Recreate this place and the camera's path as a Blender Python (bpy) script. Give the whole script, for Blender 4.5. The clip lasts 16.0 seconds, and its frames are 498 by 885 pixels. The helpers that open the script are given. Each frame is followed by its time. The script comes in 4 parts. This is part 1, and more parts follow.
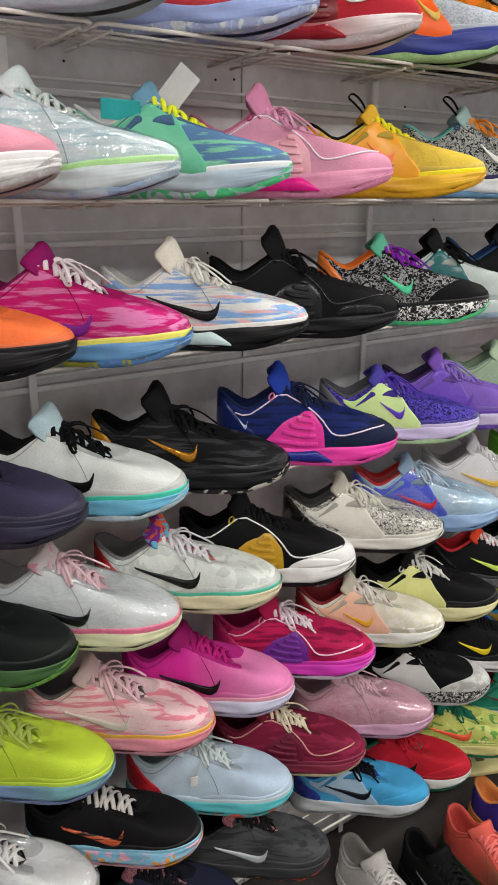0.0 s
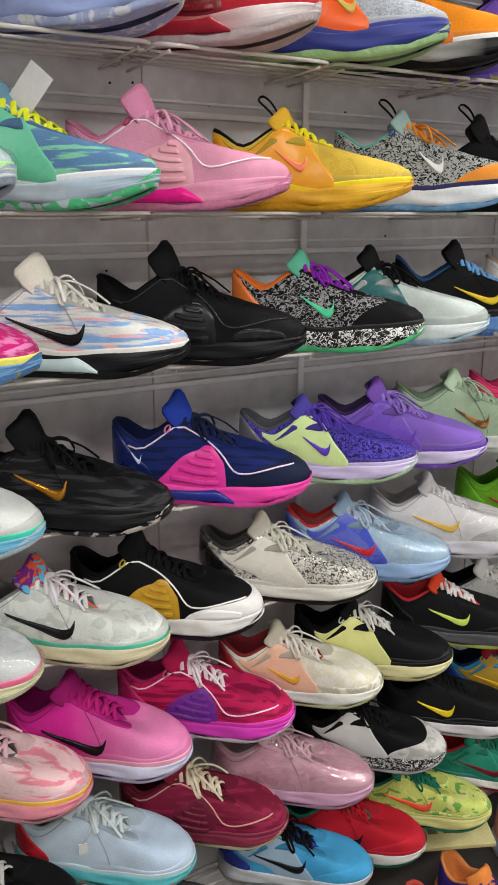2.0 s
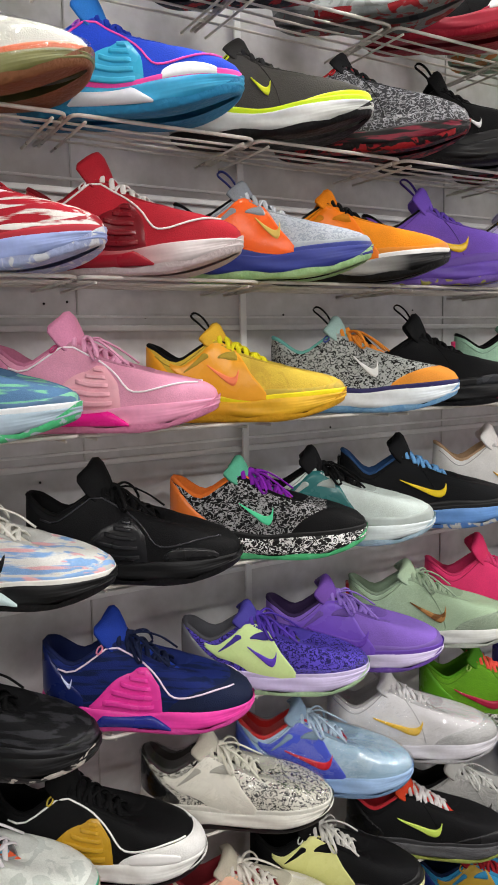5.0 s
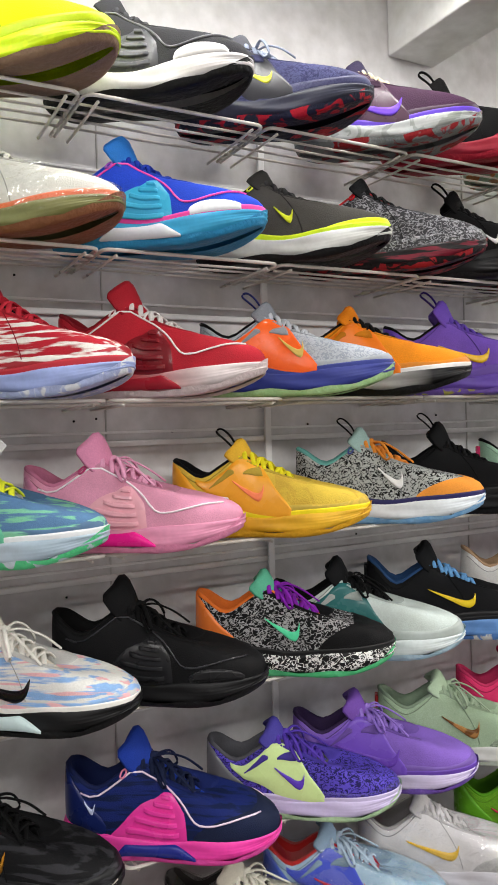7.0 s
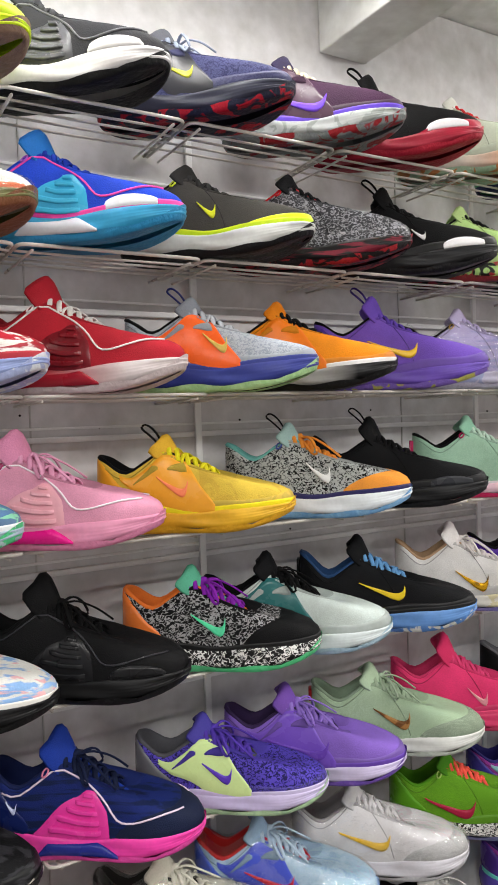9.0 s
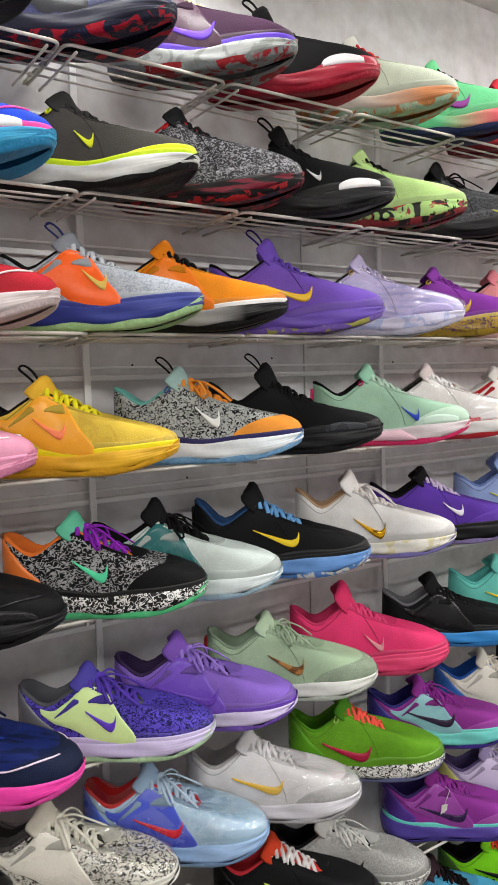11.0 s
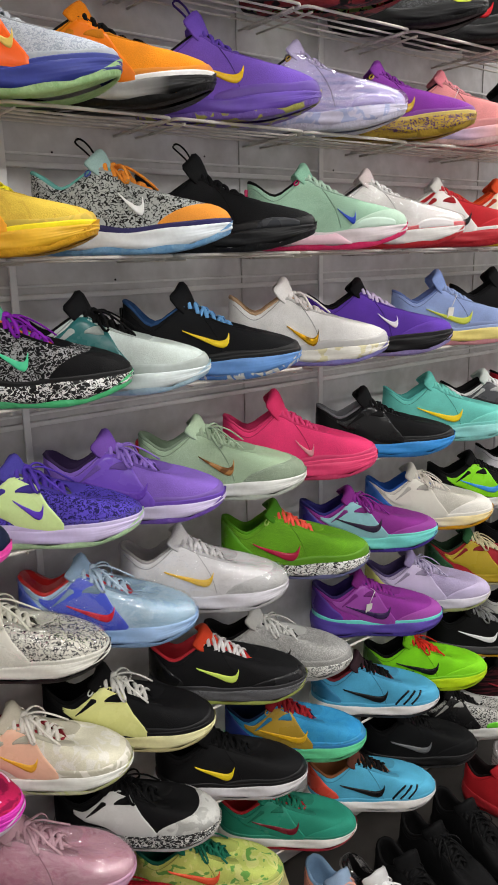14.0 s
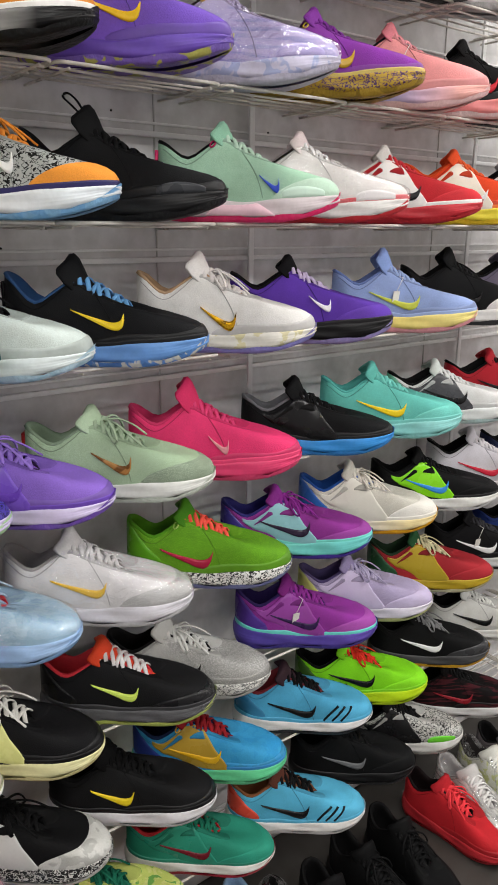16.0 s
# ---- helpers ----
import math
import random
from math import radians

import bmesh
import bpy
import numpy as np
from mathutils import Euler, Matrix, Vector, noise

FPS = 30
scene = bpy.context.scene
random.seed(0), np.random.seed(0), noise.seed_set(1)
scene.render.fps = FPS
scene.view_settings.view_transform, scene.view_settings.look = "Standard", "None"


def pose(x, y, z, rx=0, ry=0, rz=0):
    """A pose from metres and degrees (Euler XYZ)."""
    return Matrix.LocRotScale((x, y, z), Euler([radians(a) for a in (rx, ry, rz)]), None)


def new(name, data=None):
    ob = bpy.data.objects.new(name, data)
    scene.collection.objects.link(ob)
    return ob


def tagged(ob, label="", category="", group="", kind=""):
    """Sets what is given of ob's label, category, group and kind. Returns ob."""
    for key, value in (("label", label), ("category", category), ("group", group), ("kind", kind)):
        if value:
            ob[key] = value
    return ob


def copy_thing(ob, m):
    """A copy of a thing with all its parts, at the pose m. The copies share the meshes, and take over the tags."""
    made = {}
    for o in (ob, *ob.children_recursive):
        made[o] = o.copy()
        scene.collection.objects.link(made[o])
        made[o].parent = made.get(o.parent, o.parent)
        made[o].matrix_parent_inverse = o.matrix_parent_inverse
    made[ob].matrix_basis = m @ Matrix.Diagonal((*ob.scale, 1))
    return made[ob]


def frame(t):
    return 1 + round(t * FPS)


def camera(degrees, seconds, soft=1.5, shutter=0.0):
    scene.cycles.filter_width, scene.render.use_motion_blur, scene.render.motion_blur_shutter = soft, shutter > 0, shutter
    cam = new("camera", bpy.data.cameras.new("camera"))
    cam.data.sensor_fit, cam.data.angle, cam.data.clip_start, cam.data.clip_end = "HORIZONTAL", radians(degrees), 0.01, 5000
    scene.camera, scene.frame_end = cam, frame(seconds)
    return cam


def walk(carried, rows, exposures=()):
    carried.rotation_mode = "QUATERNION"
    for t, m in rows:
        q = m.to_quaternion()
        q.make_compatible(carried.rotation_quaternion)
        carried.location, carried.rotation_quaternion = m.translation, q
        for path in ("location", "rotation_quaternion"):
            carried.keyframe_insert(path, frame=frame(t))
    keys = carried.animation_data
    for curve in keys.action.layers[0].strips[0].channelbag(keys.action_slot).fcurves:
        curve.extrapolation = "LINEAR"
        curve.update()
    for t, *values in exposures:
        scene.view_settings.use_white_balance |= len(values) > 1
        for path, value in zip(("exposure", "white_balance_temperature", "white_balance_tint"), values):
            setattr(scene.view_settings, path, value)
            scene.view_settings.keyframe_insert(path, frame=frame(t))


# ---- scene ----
import functools
# The camera and its walk
cam = camera(36.4, 16.0, soft=1.7)
METRES, EYE, TILT, LEAN, TURN = 1.2, 1.5, -18.0, 0.0, -34.5
ROWS = [
    (0.0, 0.0, 0.0, 0.0, 0.0, 0.0, -0.0),
    (0.5, 0.0188, 0.0325, 0.0073, -1.65, -0.01, 0.02),
    (1.0, 0.1175, 0.0796, 0.0203, 0.48, 0.61, -1.27),
    (1.5, 0.1828, 0.1145, 0.0266, 3.92, 0.86, -1.99),
    (2.0, 0.2129, 0.1109, 0.0284, 4.92, 1.24, -1.56),
    (2.5, 0.2292, 0.1019, 0.0301, 5.02, 2.21, -0.88),
    (3.0, 0.247, 0.0965, 0.0377, 4.46, 3.22, -0.05),
    (3.5, 0.2392, 0.1053, 0.0469, 3.94, 4.27, 0.7),
    (4.0, 0.232, 0.1189, 0.0755, 3.09, 5.1, 1.71),
    (4.5, 0.2651, 0.1346, 0.1116, 3.31, 8.18, 0.6),
    (5.0, 0.2723, 0.1351, 0.1369, 4.2, 10.74, -0.12),
    (7.5, 0.2762, 0.1149, 0.1837, 6.27, 16.78, -0.19),
    (8.0, 0.2813, 0.1152, 0.1835, 6.02, 16.77, -0.05),
    (8.5, 0.2984, 0.1177, 0.1826, 5.25, 16.55, 0.28),
    (9.0, 0.3313, 0.1229, 0.1807, 4.16, 16.19, 0.75),
    (9.5, 0.364, 0.1383, 0.1798, 2.95, 15.76, 1.22),
    (10.0, 0.3875, 0.158, 0.1792, 1.84, 15.24, 1.52),
    (12.5, 0.4296, 0.1441, 0.1065, -1.15, 9.95, 2.19),
    (13.0, 0.4306, 0.1504, 0.0957, -1.4, 7.89, 2.55),
    (13.5, 0.4395, 0.1648, 0.0648, -2.04, 5.82, 2.63),
    (14.0, 0.4413, 0.1843, 0.0586, -2.91, 3.8, 2.24),
    (14.5, 0.416, 0.2036, 0.0654, -3.84, 2.32, 1.56),
    (15.0, 0.4134, 0.2408, 0.0771, -5.76, 1.71, 1.79),
    (15.5, 0.4705, 0.2728, 0.0908, -5.74, 1.74, 1.16),
    (16.0, 0.5705, 0.3016, 0.0936, -3.48, 1.86, 0.61),
]
walk(cam, [(t, pose(0, 0, EYE, TILT, LEAN, TURN) @ pose(METRES * x, METRES * y, METRES * z, 90 + pitch, roll, yaw)) for t, x, y, z, yaw, pitch, roll in ROWS],
     exposures=[(0.0, 0.22), (16.0, 0.19)])

# World and lamps: an inner room lit by ceiling tubes
world = bpy.data.worlds.new("world")
scene.world = world
world.use_nodes = True
world.node_tree.nodes["Background"].inputs["Color"].default_value = (0.8, 0.9, 1.0, 1)
world.node_tree.nodes["Background"].inputs["Strength"].default_value = 0.05
TUBE_Z = 2.43
TUBES = [(0.72, 0.81), (2.15, 0.70), (-1.0, 0.70), (3.45, 0.70), (0.55, -0.55), (2.15, -0.55), (-1.0, -0.55), (3.45, -0.55)]
for tx, ty in TUBES:
    TUBE_POWER = 5.2 if ty > 0 else 18.0
    lamp = bpy.data.lights.new("tube_light", "AREA")
    lamp.shape, lamp.size, lamp.size_y, lamp.energy, lamp.color = "RECTANGLE", 1.15, 0.06, TUBE_POWER, (1.0, 0.98, 0.95)
    ob = new("tube_light", lamp)
    ob.matrix_world = pose(tx, ty, TUBE_Z - 0.028)

# ---------------------------------------------------------------- materials
def lin(h):
    h = h.lstrip("#")
    out = []
    for i in (0, 2, 4):
        c = int(h[i:i + 2], 16) / 255
        out.append(c / 12.92 if c <= 0.04045 else ((c + 0.055) / 1.055) ** 2.4)
    if max(out) < 0.035:  # black dyes are deeper than they look under shop light
        out = [c * 0.35 for c in out]
    return (*out, 1.0)


def shade(h, f):
    return "%02x%02x%02x" % tuple(int(int(h[i:i + 2], 16) * f) for i in (0, 2, 4))


MATS = {}


def node(nt, kind, **kw):
    n = nt.nodes.new(kind)
    for k, v in kw.items():
        n.inputs[k].default_value = v
    return n


def mixc(nt, fac, a, b, mode="MIX"):
    n = nt.nodes.new("ShaderNodeMix")
    n.data_type, n.blend_type = "RGBA", mode
    for sock, v in ((n.inputs[0], fac), (n.inputs[6], a), (n.inputs[7], b)):
        if hasattr(v, "links"):
            nt.links.new(v, sock)
        else:
            sock.default_value = v
    return n.outputs[2]


def ramp(nt, src, a, b):
    n = node(nt, "ShaderNodeMapRange", **{"From Min": a, "From Max": b})
    nt.links.new(src, n.inputs[0])
    return n.outputs[0]


def surface(key, colour, rough=0.6, metal=0.0, coat=0.0, vary=0.10, grain=300.0, bump=0.2, kind="plain", c2="", c3="", depth=0.0006):
    """A procedural surface: base colour with mottling at two scales, an optional two- or three-colour pattern, and a fine relief."""
    name = "%s_%s_%s_%s_%s_%.2f" % (key, colour, kind, c2, c3, coat)
    if name in MATS:
        return MATS[name]
    m = MATS[name] = bpy.data.materials.new(key)
    m.use_nodes = True
    nt = m.node_tree
    bsdf = nt.nodes["Principled BSDF"]
    tc = nt.nodes.new("ShaderNodeTexCoord")
    info = nt.nodes.new("ShaderNodeObjectInfo")
    add = nt.nodes.new("ShaderNodeVectorMath")
    add.operation = "ADD"
    nt.links.new(tc.outputs["Object"], add.inputs[0])
    nt.links.new(info.outputs["Random"], add.inputs[1])
    co = add.outputs[0]

    def noise_at(scale, detail=3.0, stretch=None, dist=0.0):
        n = node(nt, "ShaderNodeTexNoise", Scale=scale, Detail=detail, Distortion=dist)
        v = co
        if stretch:
            mp = nt.nodes.new("ShaderNodeMapping")
            mp.inputs["Scale"].default_value = stretch
            nt.links.new(co, mp.inputs[0])
            v = mp.outputs[0]
        nt.links.new(v, n.inputs["Vector"])
        return n.outputs[0]

    def cells(scale, feature="DISTANCE_TO_EDGE", warp=0.0):
        n = node(nt, "ShaderNodeTexVoronoi", Scale=scale)
        n.feature = feature
        nt.links.new(co, n.inputs["Vector"])
        return n.outputs["Distance"]

    base = lin(colour)
    if kind == "streak":
        base = mixc(nt, ramp(nt, noise_at(1.0, 3.0, (14, 60, 150)), 0.50, 0.58), base, lin(c2))
        if c3:
            base = mixc(nt, ramp(nt, noise_at(1.3, 2.0, (10, 60, 110)), 0.58, 0.63), base, lin(c3))
    elif kind == "blot":
        base = mixc(nt, ramp(nt, noise_at(34.0, 2.0, None, 1.2), 0.52, 0.56), base, lin(c2))
        if c3:
            base = mixc(nt, ramp(nt, noise_at(47.0, 2.0, (1, 1, 1.3), 0.8), 0.57, 0.60), base, lin(c3))
    elif kind == "scrib":
        d = nt.nodes.new("ShaderNodeMath")
        d.operation = "SUBTRACT"
        d.inputs[1].default_value = 0.5
        nt.links.new(noise_at(150.0, 1.0, (0.9, 1.0, 1.2), 0.9), d.inputs[0])
        ab = nt.nodes.new("ShaderNodeMath")
        ab.operation = "ABSOLUTE"
        nt.links.new(d.outputs[0], ab.inputs[0])
        a = ramp(nt, ab.outputs[0], 0.058, 0.042)
        base = mixc(nt, a, base, lin(c2))
    elif kind == "weave":
        base = mixc(nt, ramp(nt, cells(430.0), 0.10, 0.22), lin(c2), base)
    elif kind == "fade":
        sep = nt.nodes.new("ShaderNodeSeparateXYZ")
        nt.links.new(tc.outputs["Object"], sep.inputs[0])
        base = mixc(nt, ramp(nt, sep.outputs[0], 0.11, 0.23), base, lin(c2))
        if c3:
            base = mixc(nt, ramp(nt, noise_at(90.0, 2.0), 0.60, 0.70), base, lin(c3))
    big = ramp(nt, noise_at(22.0, 4.0), 0.3, 0.7)
    small = ramp(nt, noise_at(grain, 2.0), 0.3, 0.7)
    dark = mixc(nt, 1.0, base, (0.80, 0.79, 0.77, 1), "MULTIPLY")
    col = mixc(nt, big, dark, base) if vary >= 0.1 else base
    col2 = mixc(nt, vary, col, mixc(nt, small, (0.55, 0.55, 0.55, 1), (1.25, 1.25, 1.25, 1)), "MULTIPLY")
    if hasattr(col2, "links"):
        nt.links.new(col2, bsdf.inputs["Base Color"])
    r = node(nt, "ShaderNodeMapRange", **{"To Min": max(0.04, rough - 0.12), "To Max": min(1.0, rough + 0.1)})
    nt.links.new(big, r.inputs[0])
    nt.links.new(r.outputs[0], bsdf.inputs["Roughness"])
    bsdf.inputs["Specular IOR Level"].default_value = 0.14 if key in ("knit", "cord") else 0.30
    bsdf.inputs["Metallic"].default_value = metal
    bsdf.inputs["Coat Weight"].default_value = coat * 0.3
    bsdf.inputs["Coat Roughness"].default_value = 0.07
    if bump:
        if key == "knit":
            h = cells(grain * 1.3, "F1")
        else:
            h = noise_at(grain, 2.0)
        b = node(nt, "ShaderNodeBump", Strength=bump, Distance=depth)
        nt.links.new(h, b.inputs["Height"])
        last = b
        if coat:
            wr = node(nt, "ShaderNodeBump", Strength=0.9, Distance=0.006)
            nt.links.new(noise_at(34.0, 2.0, (0.6, 1.2, 1.6), 1.8), wr.inputs["Height"])
            nt.links.new(wr.outputs[0], bsdf.inputs["Coat Normal"])
        nt.links.new(last.outputs[0], bsdf.inputs["Normal"])
    return m


def knit(c, kind="plain", c2="", c3="", coat=0.0):
    return surface("knit", c, 0.72, 0, coat, 0.16, 420.0, 0.45, kind, c2, c3)


def rubber(c, kind="plain", c2="", c3="", coat=0.0):
    return surface("rubber", c, 0.42, 0, coat, 0.10, 160.0, 0.12, kind, c2, c3)


def tread(c, kind="plain", c2=""):
    return surface("tread", c, 0.55, 0, 0, 0.14, 130.0, 0.9, kind, c2, depth=0.002)


def gloss(c, kind="plain", c2="", c3=""):
    metal = 0.85 if c in ("d9a520", "c98a30") else 0.0
    return surface("gloss_print", c, 0.28, metal, 0, 0.05, 240.0, 0.05, kind, c2, c3)


def cord(c):
    return surface("cord", c, 0.8, 0, 0, 0.2, 900.0, 0.5)


WALL = surface("wall_paint", "e2e0e1", 0.48, 0, 0, 0.12, 60.0, 0.06)
RAIL = surface("rail_enamel", "f0efee", 0.35, 0, 0, 0.06, 80.0, 0.03)
WIRE = surface("white_wire_coating", "e8e2da", 0.33, 0, 0, 0.10, 120.0, 0.05)
CEIL = surface("ceiling_paint", "f0f0ee", 0.8, 0, 0, 0.10, 40.0, 0.1)
FLOOR = surface("floor_tile", "45423f", 0.4, 0, 0, 0.14, 30.0, 0.08)
SCREW = surface("dark_screw", "2a2826", 0.4, 0.6, 0, 0.05, 200.0, 0.0)
FILM = bpy.data.materials.new("clear_film")
FILM.use_nodes = True
fnt = FILM.node_tree
fnt.nodes.remove(fnt.nodes["Principled BSDF"])
clear = fnt.nodes.new("ShaderNodeBsdfTransparent")
shine = fnt.nodes.new("ShaderNodeBsdfGlossy")
shine.inputs["Roughness"].default_value = 0.09
facing = node(fnt, "ShaderNodeLayerWeight", Blend=0.35)
fres = node(fnt, "ShaderNodeMapRange", **{"To Min": 0.12, "To Max": 0.34})
fnt.links.new(facing.outputs["Facing"], fres.inputs[0])
blend = fnt.nodes.new("ShaderNodeMixShader")
crease = node(fnt, "ShaderNodeTexNoise", Scale=32.0, Detail=2.0, Distortion=1.6)
ftc = fnt.nodes.new("ShaderNodeTexCoord")
fb = node(fnt, "ShaderNodeBump", Strength=0.8, Distance=0.006)
fnt.links.new(ftc.outputs["Object"], crease.inputs["Vector"])
fnt.links.new(crease.outputs[0], fb.inputs["Height"])
fnt.links.new(fb.outputs[0], shine.inputs["Normal"])
fnt.links.new(fres.outputs[0], blend.inputs[0])
fnt.links.new(clear.outputs[0], blend.inputs[1])
fnt.links.new(shine.outputs[0], blend.inputs[2])
fnt.links.new(blend.outputs[0], fnt.nodes["Material Output"].inputs[0])
TUBE = bpy.data.materials.new("tube_glow")
TUBE.use_nodes = True
TUBE.node_tree.nodes["Principled BSDF"].inputs["Emission Color"].default_value = (1, 0.98, 0.95, 1)
TUBE.node_tree.nodes["Principled BSDF"].inputs["Emission Strength"].default_value = 6.0


# ---------------------------------------------------------------- mesh helpers
def mesh(name, verts, faces, material, parent=None, label="", smooth=True):
    me = bpy.data.meshes.new(name)
    me.from_pydata([tuple(v) for v in verts], [], faces)
    me.materials.append(material)
    if smooth:
        me.polygons.foreach_set("use_smooth", [True] * len(me.polygons))
    ob = new(name, me)
    if parent:
        ob.parent = parent
    if label:
        tagged(ob, label)
    return ob


def box_data(x0, y0, z0, x1, y1, z1, bevel=0.0):
    bm = bmesh.new()
    bmesh.ops.create_cube(bm, size=1.0)
    for v in bm.verts:
        v.co = Vector(((x0 + x1) / 2 + v.co.x * (x1 - x0), (y0 + y1) / 2 + v.co.y * (y1 - y0), (z0 + z1) / 2 + v.co.z * (z1 - z0)))
    if bevel:
        bmesh.ops.bevel(bm, geom=bm.edges[:], offset=bevel, segments=2, affect="EDGES", profile=0.5)
    v = [tuple(w.co) for w in bm.verts]
    bm.verts.index_update()
    f = [[w.index for w in g.verts] for g in bm.faces]
    bm.free()
    return v, f


def box(name, x0, y0, z0, x1, y1, z1, material, parent=None, label="", bevel=0.0):
    return mesh(name, *box_data(x0, y0, z0, x1, y1, z1, bevel), material, parent, label, smooth=False)


def tube_data(points, radius, sides=6, flat=1.0, up=None):
    """A tube along points; flat squashes it along its own normal, as for a flat lace."""
    pts = [Vector(p) for p in points]
    verts, faces = [], []
    ref = Vector(up or (0, 0, 1))
    for i, p in enumerate(pts):
        d = (pts[min(i + 1, len(pts) - 1)] - pts[max(i - 1, 0)]).normalized()
        a = d.cross(ref)
        a = a.normalized() if a.length > 1e-4 else d.orthogonal().normalized()
        b = a.cross(d)
        for k in range(sides):
            q = 2 * math.pi * k / sides
            verts.append(p + a * math.cos(q) * radius + b * math.sin(q) * radius * flat)
    n = len(pts)
    for i in range(n - 1):
        for k in range(sides):
            k2 = (k + 1) % sides
            faces.append((i * sides + k, i * sides + k2, (i + 1) * sides + k2, (i + 1) * sides + k))
    faces.append(tuple(range(sides))[::-1])
    faces.append(tuple((n - 1) * sides + k for k in range(sides)))
    return verts, faces


def joined(*datas):
    verts, faces = [], []
    for v, f in datas:
        o = len(verts)
        verts += list(v)
        faces += [tuple(i + o for i in g) for g in f]
    return verts, faces


def rounded(points, radius=0.012, steps=4):
    """Soften the corners of a polyline."""
    pts = [Vector(p) for p in points]
    out = [pts[0]]
    for a, b, c in zip(pts, pts[1:], pts[2:]):
        r1, r2 = min(radius, (b - a).length * 0.45), min(radius, (c - b).length * 0.45)
        p, q = b + (a - b).normalized() * r1, b + (c - b).normalized() * r2
        for k in range(steps + 1):
            t = k / steps
            out.append(p * (1 - t) ** 2 + b * 2 * t * (1 - t) + q * t * t)
    return out + [pts[-1]]


# ---------------------------------------------------------------- setting
WALL_Y = 1.112
SHELF_Z = [2.10, 1.90, 1.70, 1.494, 1.283, 1.066, 0.865, 0.655, 0.445, 0.235]
X0, X1, YB, CEIL_Z = -2.2, 4.2, -1.9, 2.49
S = dict(kind="structure")
tagged(box("floor", X0 - 0.1, YB - 0.1, -0.1, X1 + 0.1, WALL_Y + 0.2, 0, FLOOR), "worn grey shop floor", "floor", **S)
tagged(box("wall_north", X0, WALL_Y, 0.002, X1, WALL_Y + 0.12, CEIL_Z - 0.002, WALL), "white painted display wall behind the shelves", "wall", **S)
tagged(box("wall_south", X0, YB - 0.1, 0.002, X1, YB, CEIL_Z - 0.002, WALL), "plain white shop wall", "wall", **S)
tagged(box("wall_east", X1, YB - 0.1, 0.002, X1 + 0.1, WALL_Y + 0.12, CEIL_Z - 0.002, WALL), "plain white shop wall", "wall", **S)
tagged(box("wall_west", X0 - 0.1, YB - 0.1, 0.002, X0, WALL_Y + 0.12, CEIL_Z - 0.002, WALL), "plain white shop wall", "wall", **S)
tagged(box("ceiling", X0 - 0.1, YB - 0.1, CEIL_Z, X1 + 0.1, WALL_Y + 0.2, CEIL_Z + 0.1, CEIL), "white painted ceiling", "ceiling", **S)
tagged(box("ceiling_beam", 1.32, YB + 0.002, 2.345, 1.43, WALL_Y - 0.002, CEIL_Z - 0.002, CEIL, bevel=0.003), "white plastered beam below the ceiling", "beam", **S)
for i, z in enumerate(SHELF_Z):
    tagged(mesh("wall_rail", *joined(box_data(X0, WALL_Y - 0.011, z - 0.066, X1, WALL_Y - 0.001, z - 0.057, 0.002),
                                     box_data(X0, WALL_Y - 0.006, z - 0.046, X1, WALL_Y - 0.001, z - 0.042, 0.001)), RAIL, smooth=False),
           "white horizontal rail along the display wall", "rail", group="wall rails", **S)
for x in (-0.98, -0.31, 0.36, 1.03, 1.70, 2.37, 3.04, 3.71):
    tagged(box("wall_upright", x - 0.006, WALL_Y - 0.017, 0.003, x + 0.006, WALL_Y - 0.0115, 2.27, RAIL, bevel=0.0015), "white slotted metal upright on the wall", "upright", group="wall uprights", **S)
for x in (0.0, 0.75, 1.5, 2.25):
    tagged(box("wall_seam", x - 0.0012, WALL_Y - 0.0022, 0.004, x + 0.0012, WALL_Y - 0.0002, 2.3, surface("seam_filler", "cbc9c6", 0.7, 0, 0, 0.1, 90.0, 0.1)), "thin joint between two wall panels", "trim", **S)
for x, z in ((0.70, 1.675), (0.735, 1.678), (0.86, 1.655), (0.62, 1.89), (1.12, 1.66), (0.60, 1.43), (0.68, 1.41), (1.75, 1.66), (1.42, 1.67), (0.45, 1.68), (1.22, 1.455)):
    bm = bmesh.new()
    bmesh.ops.create_uvsphere(bm, u_segments=10, v_segments=6, radius=0.0019)
    me = bpy.data.meshes.new("screw")
    bm.to_mesh(me)
    bm.free()
    me.materials.append(SCREW)
    ob = new("screw", me)
    ob.matrix_world = pose(x, WALL_Y - 0.0005, z)
    tagged(ob, "small dark screw head in the white wall", "screw", group="wall screws")

for tx, ty in TUBES:
    lampbody = tagged(new("tube_lamp"), "slim white fluorescent tube lamp on the ceiling", "ceiling lamp", group="tube lamps")
    lampbody.matrix_world = pose(tx, ty, CEIL_Z)
    box("housing", -0.6, -0.03, -0.035, 0.6, 0.03, -0.001, RAIL, lampbody, bevel=0.004)
    mesh("tube", *tube_data([(-0.57, 0, -0.047), (0, 0, -0.047), (0.57, 0, -0.047)], 0.012, 10), TUBE, lampbody, "glowing white tube")


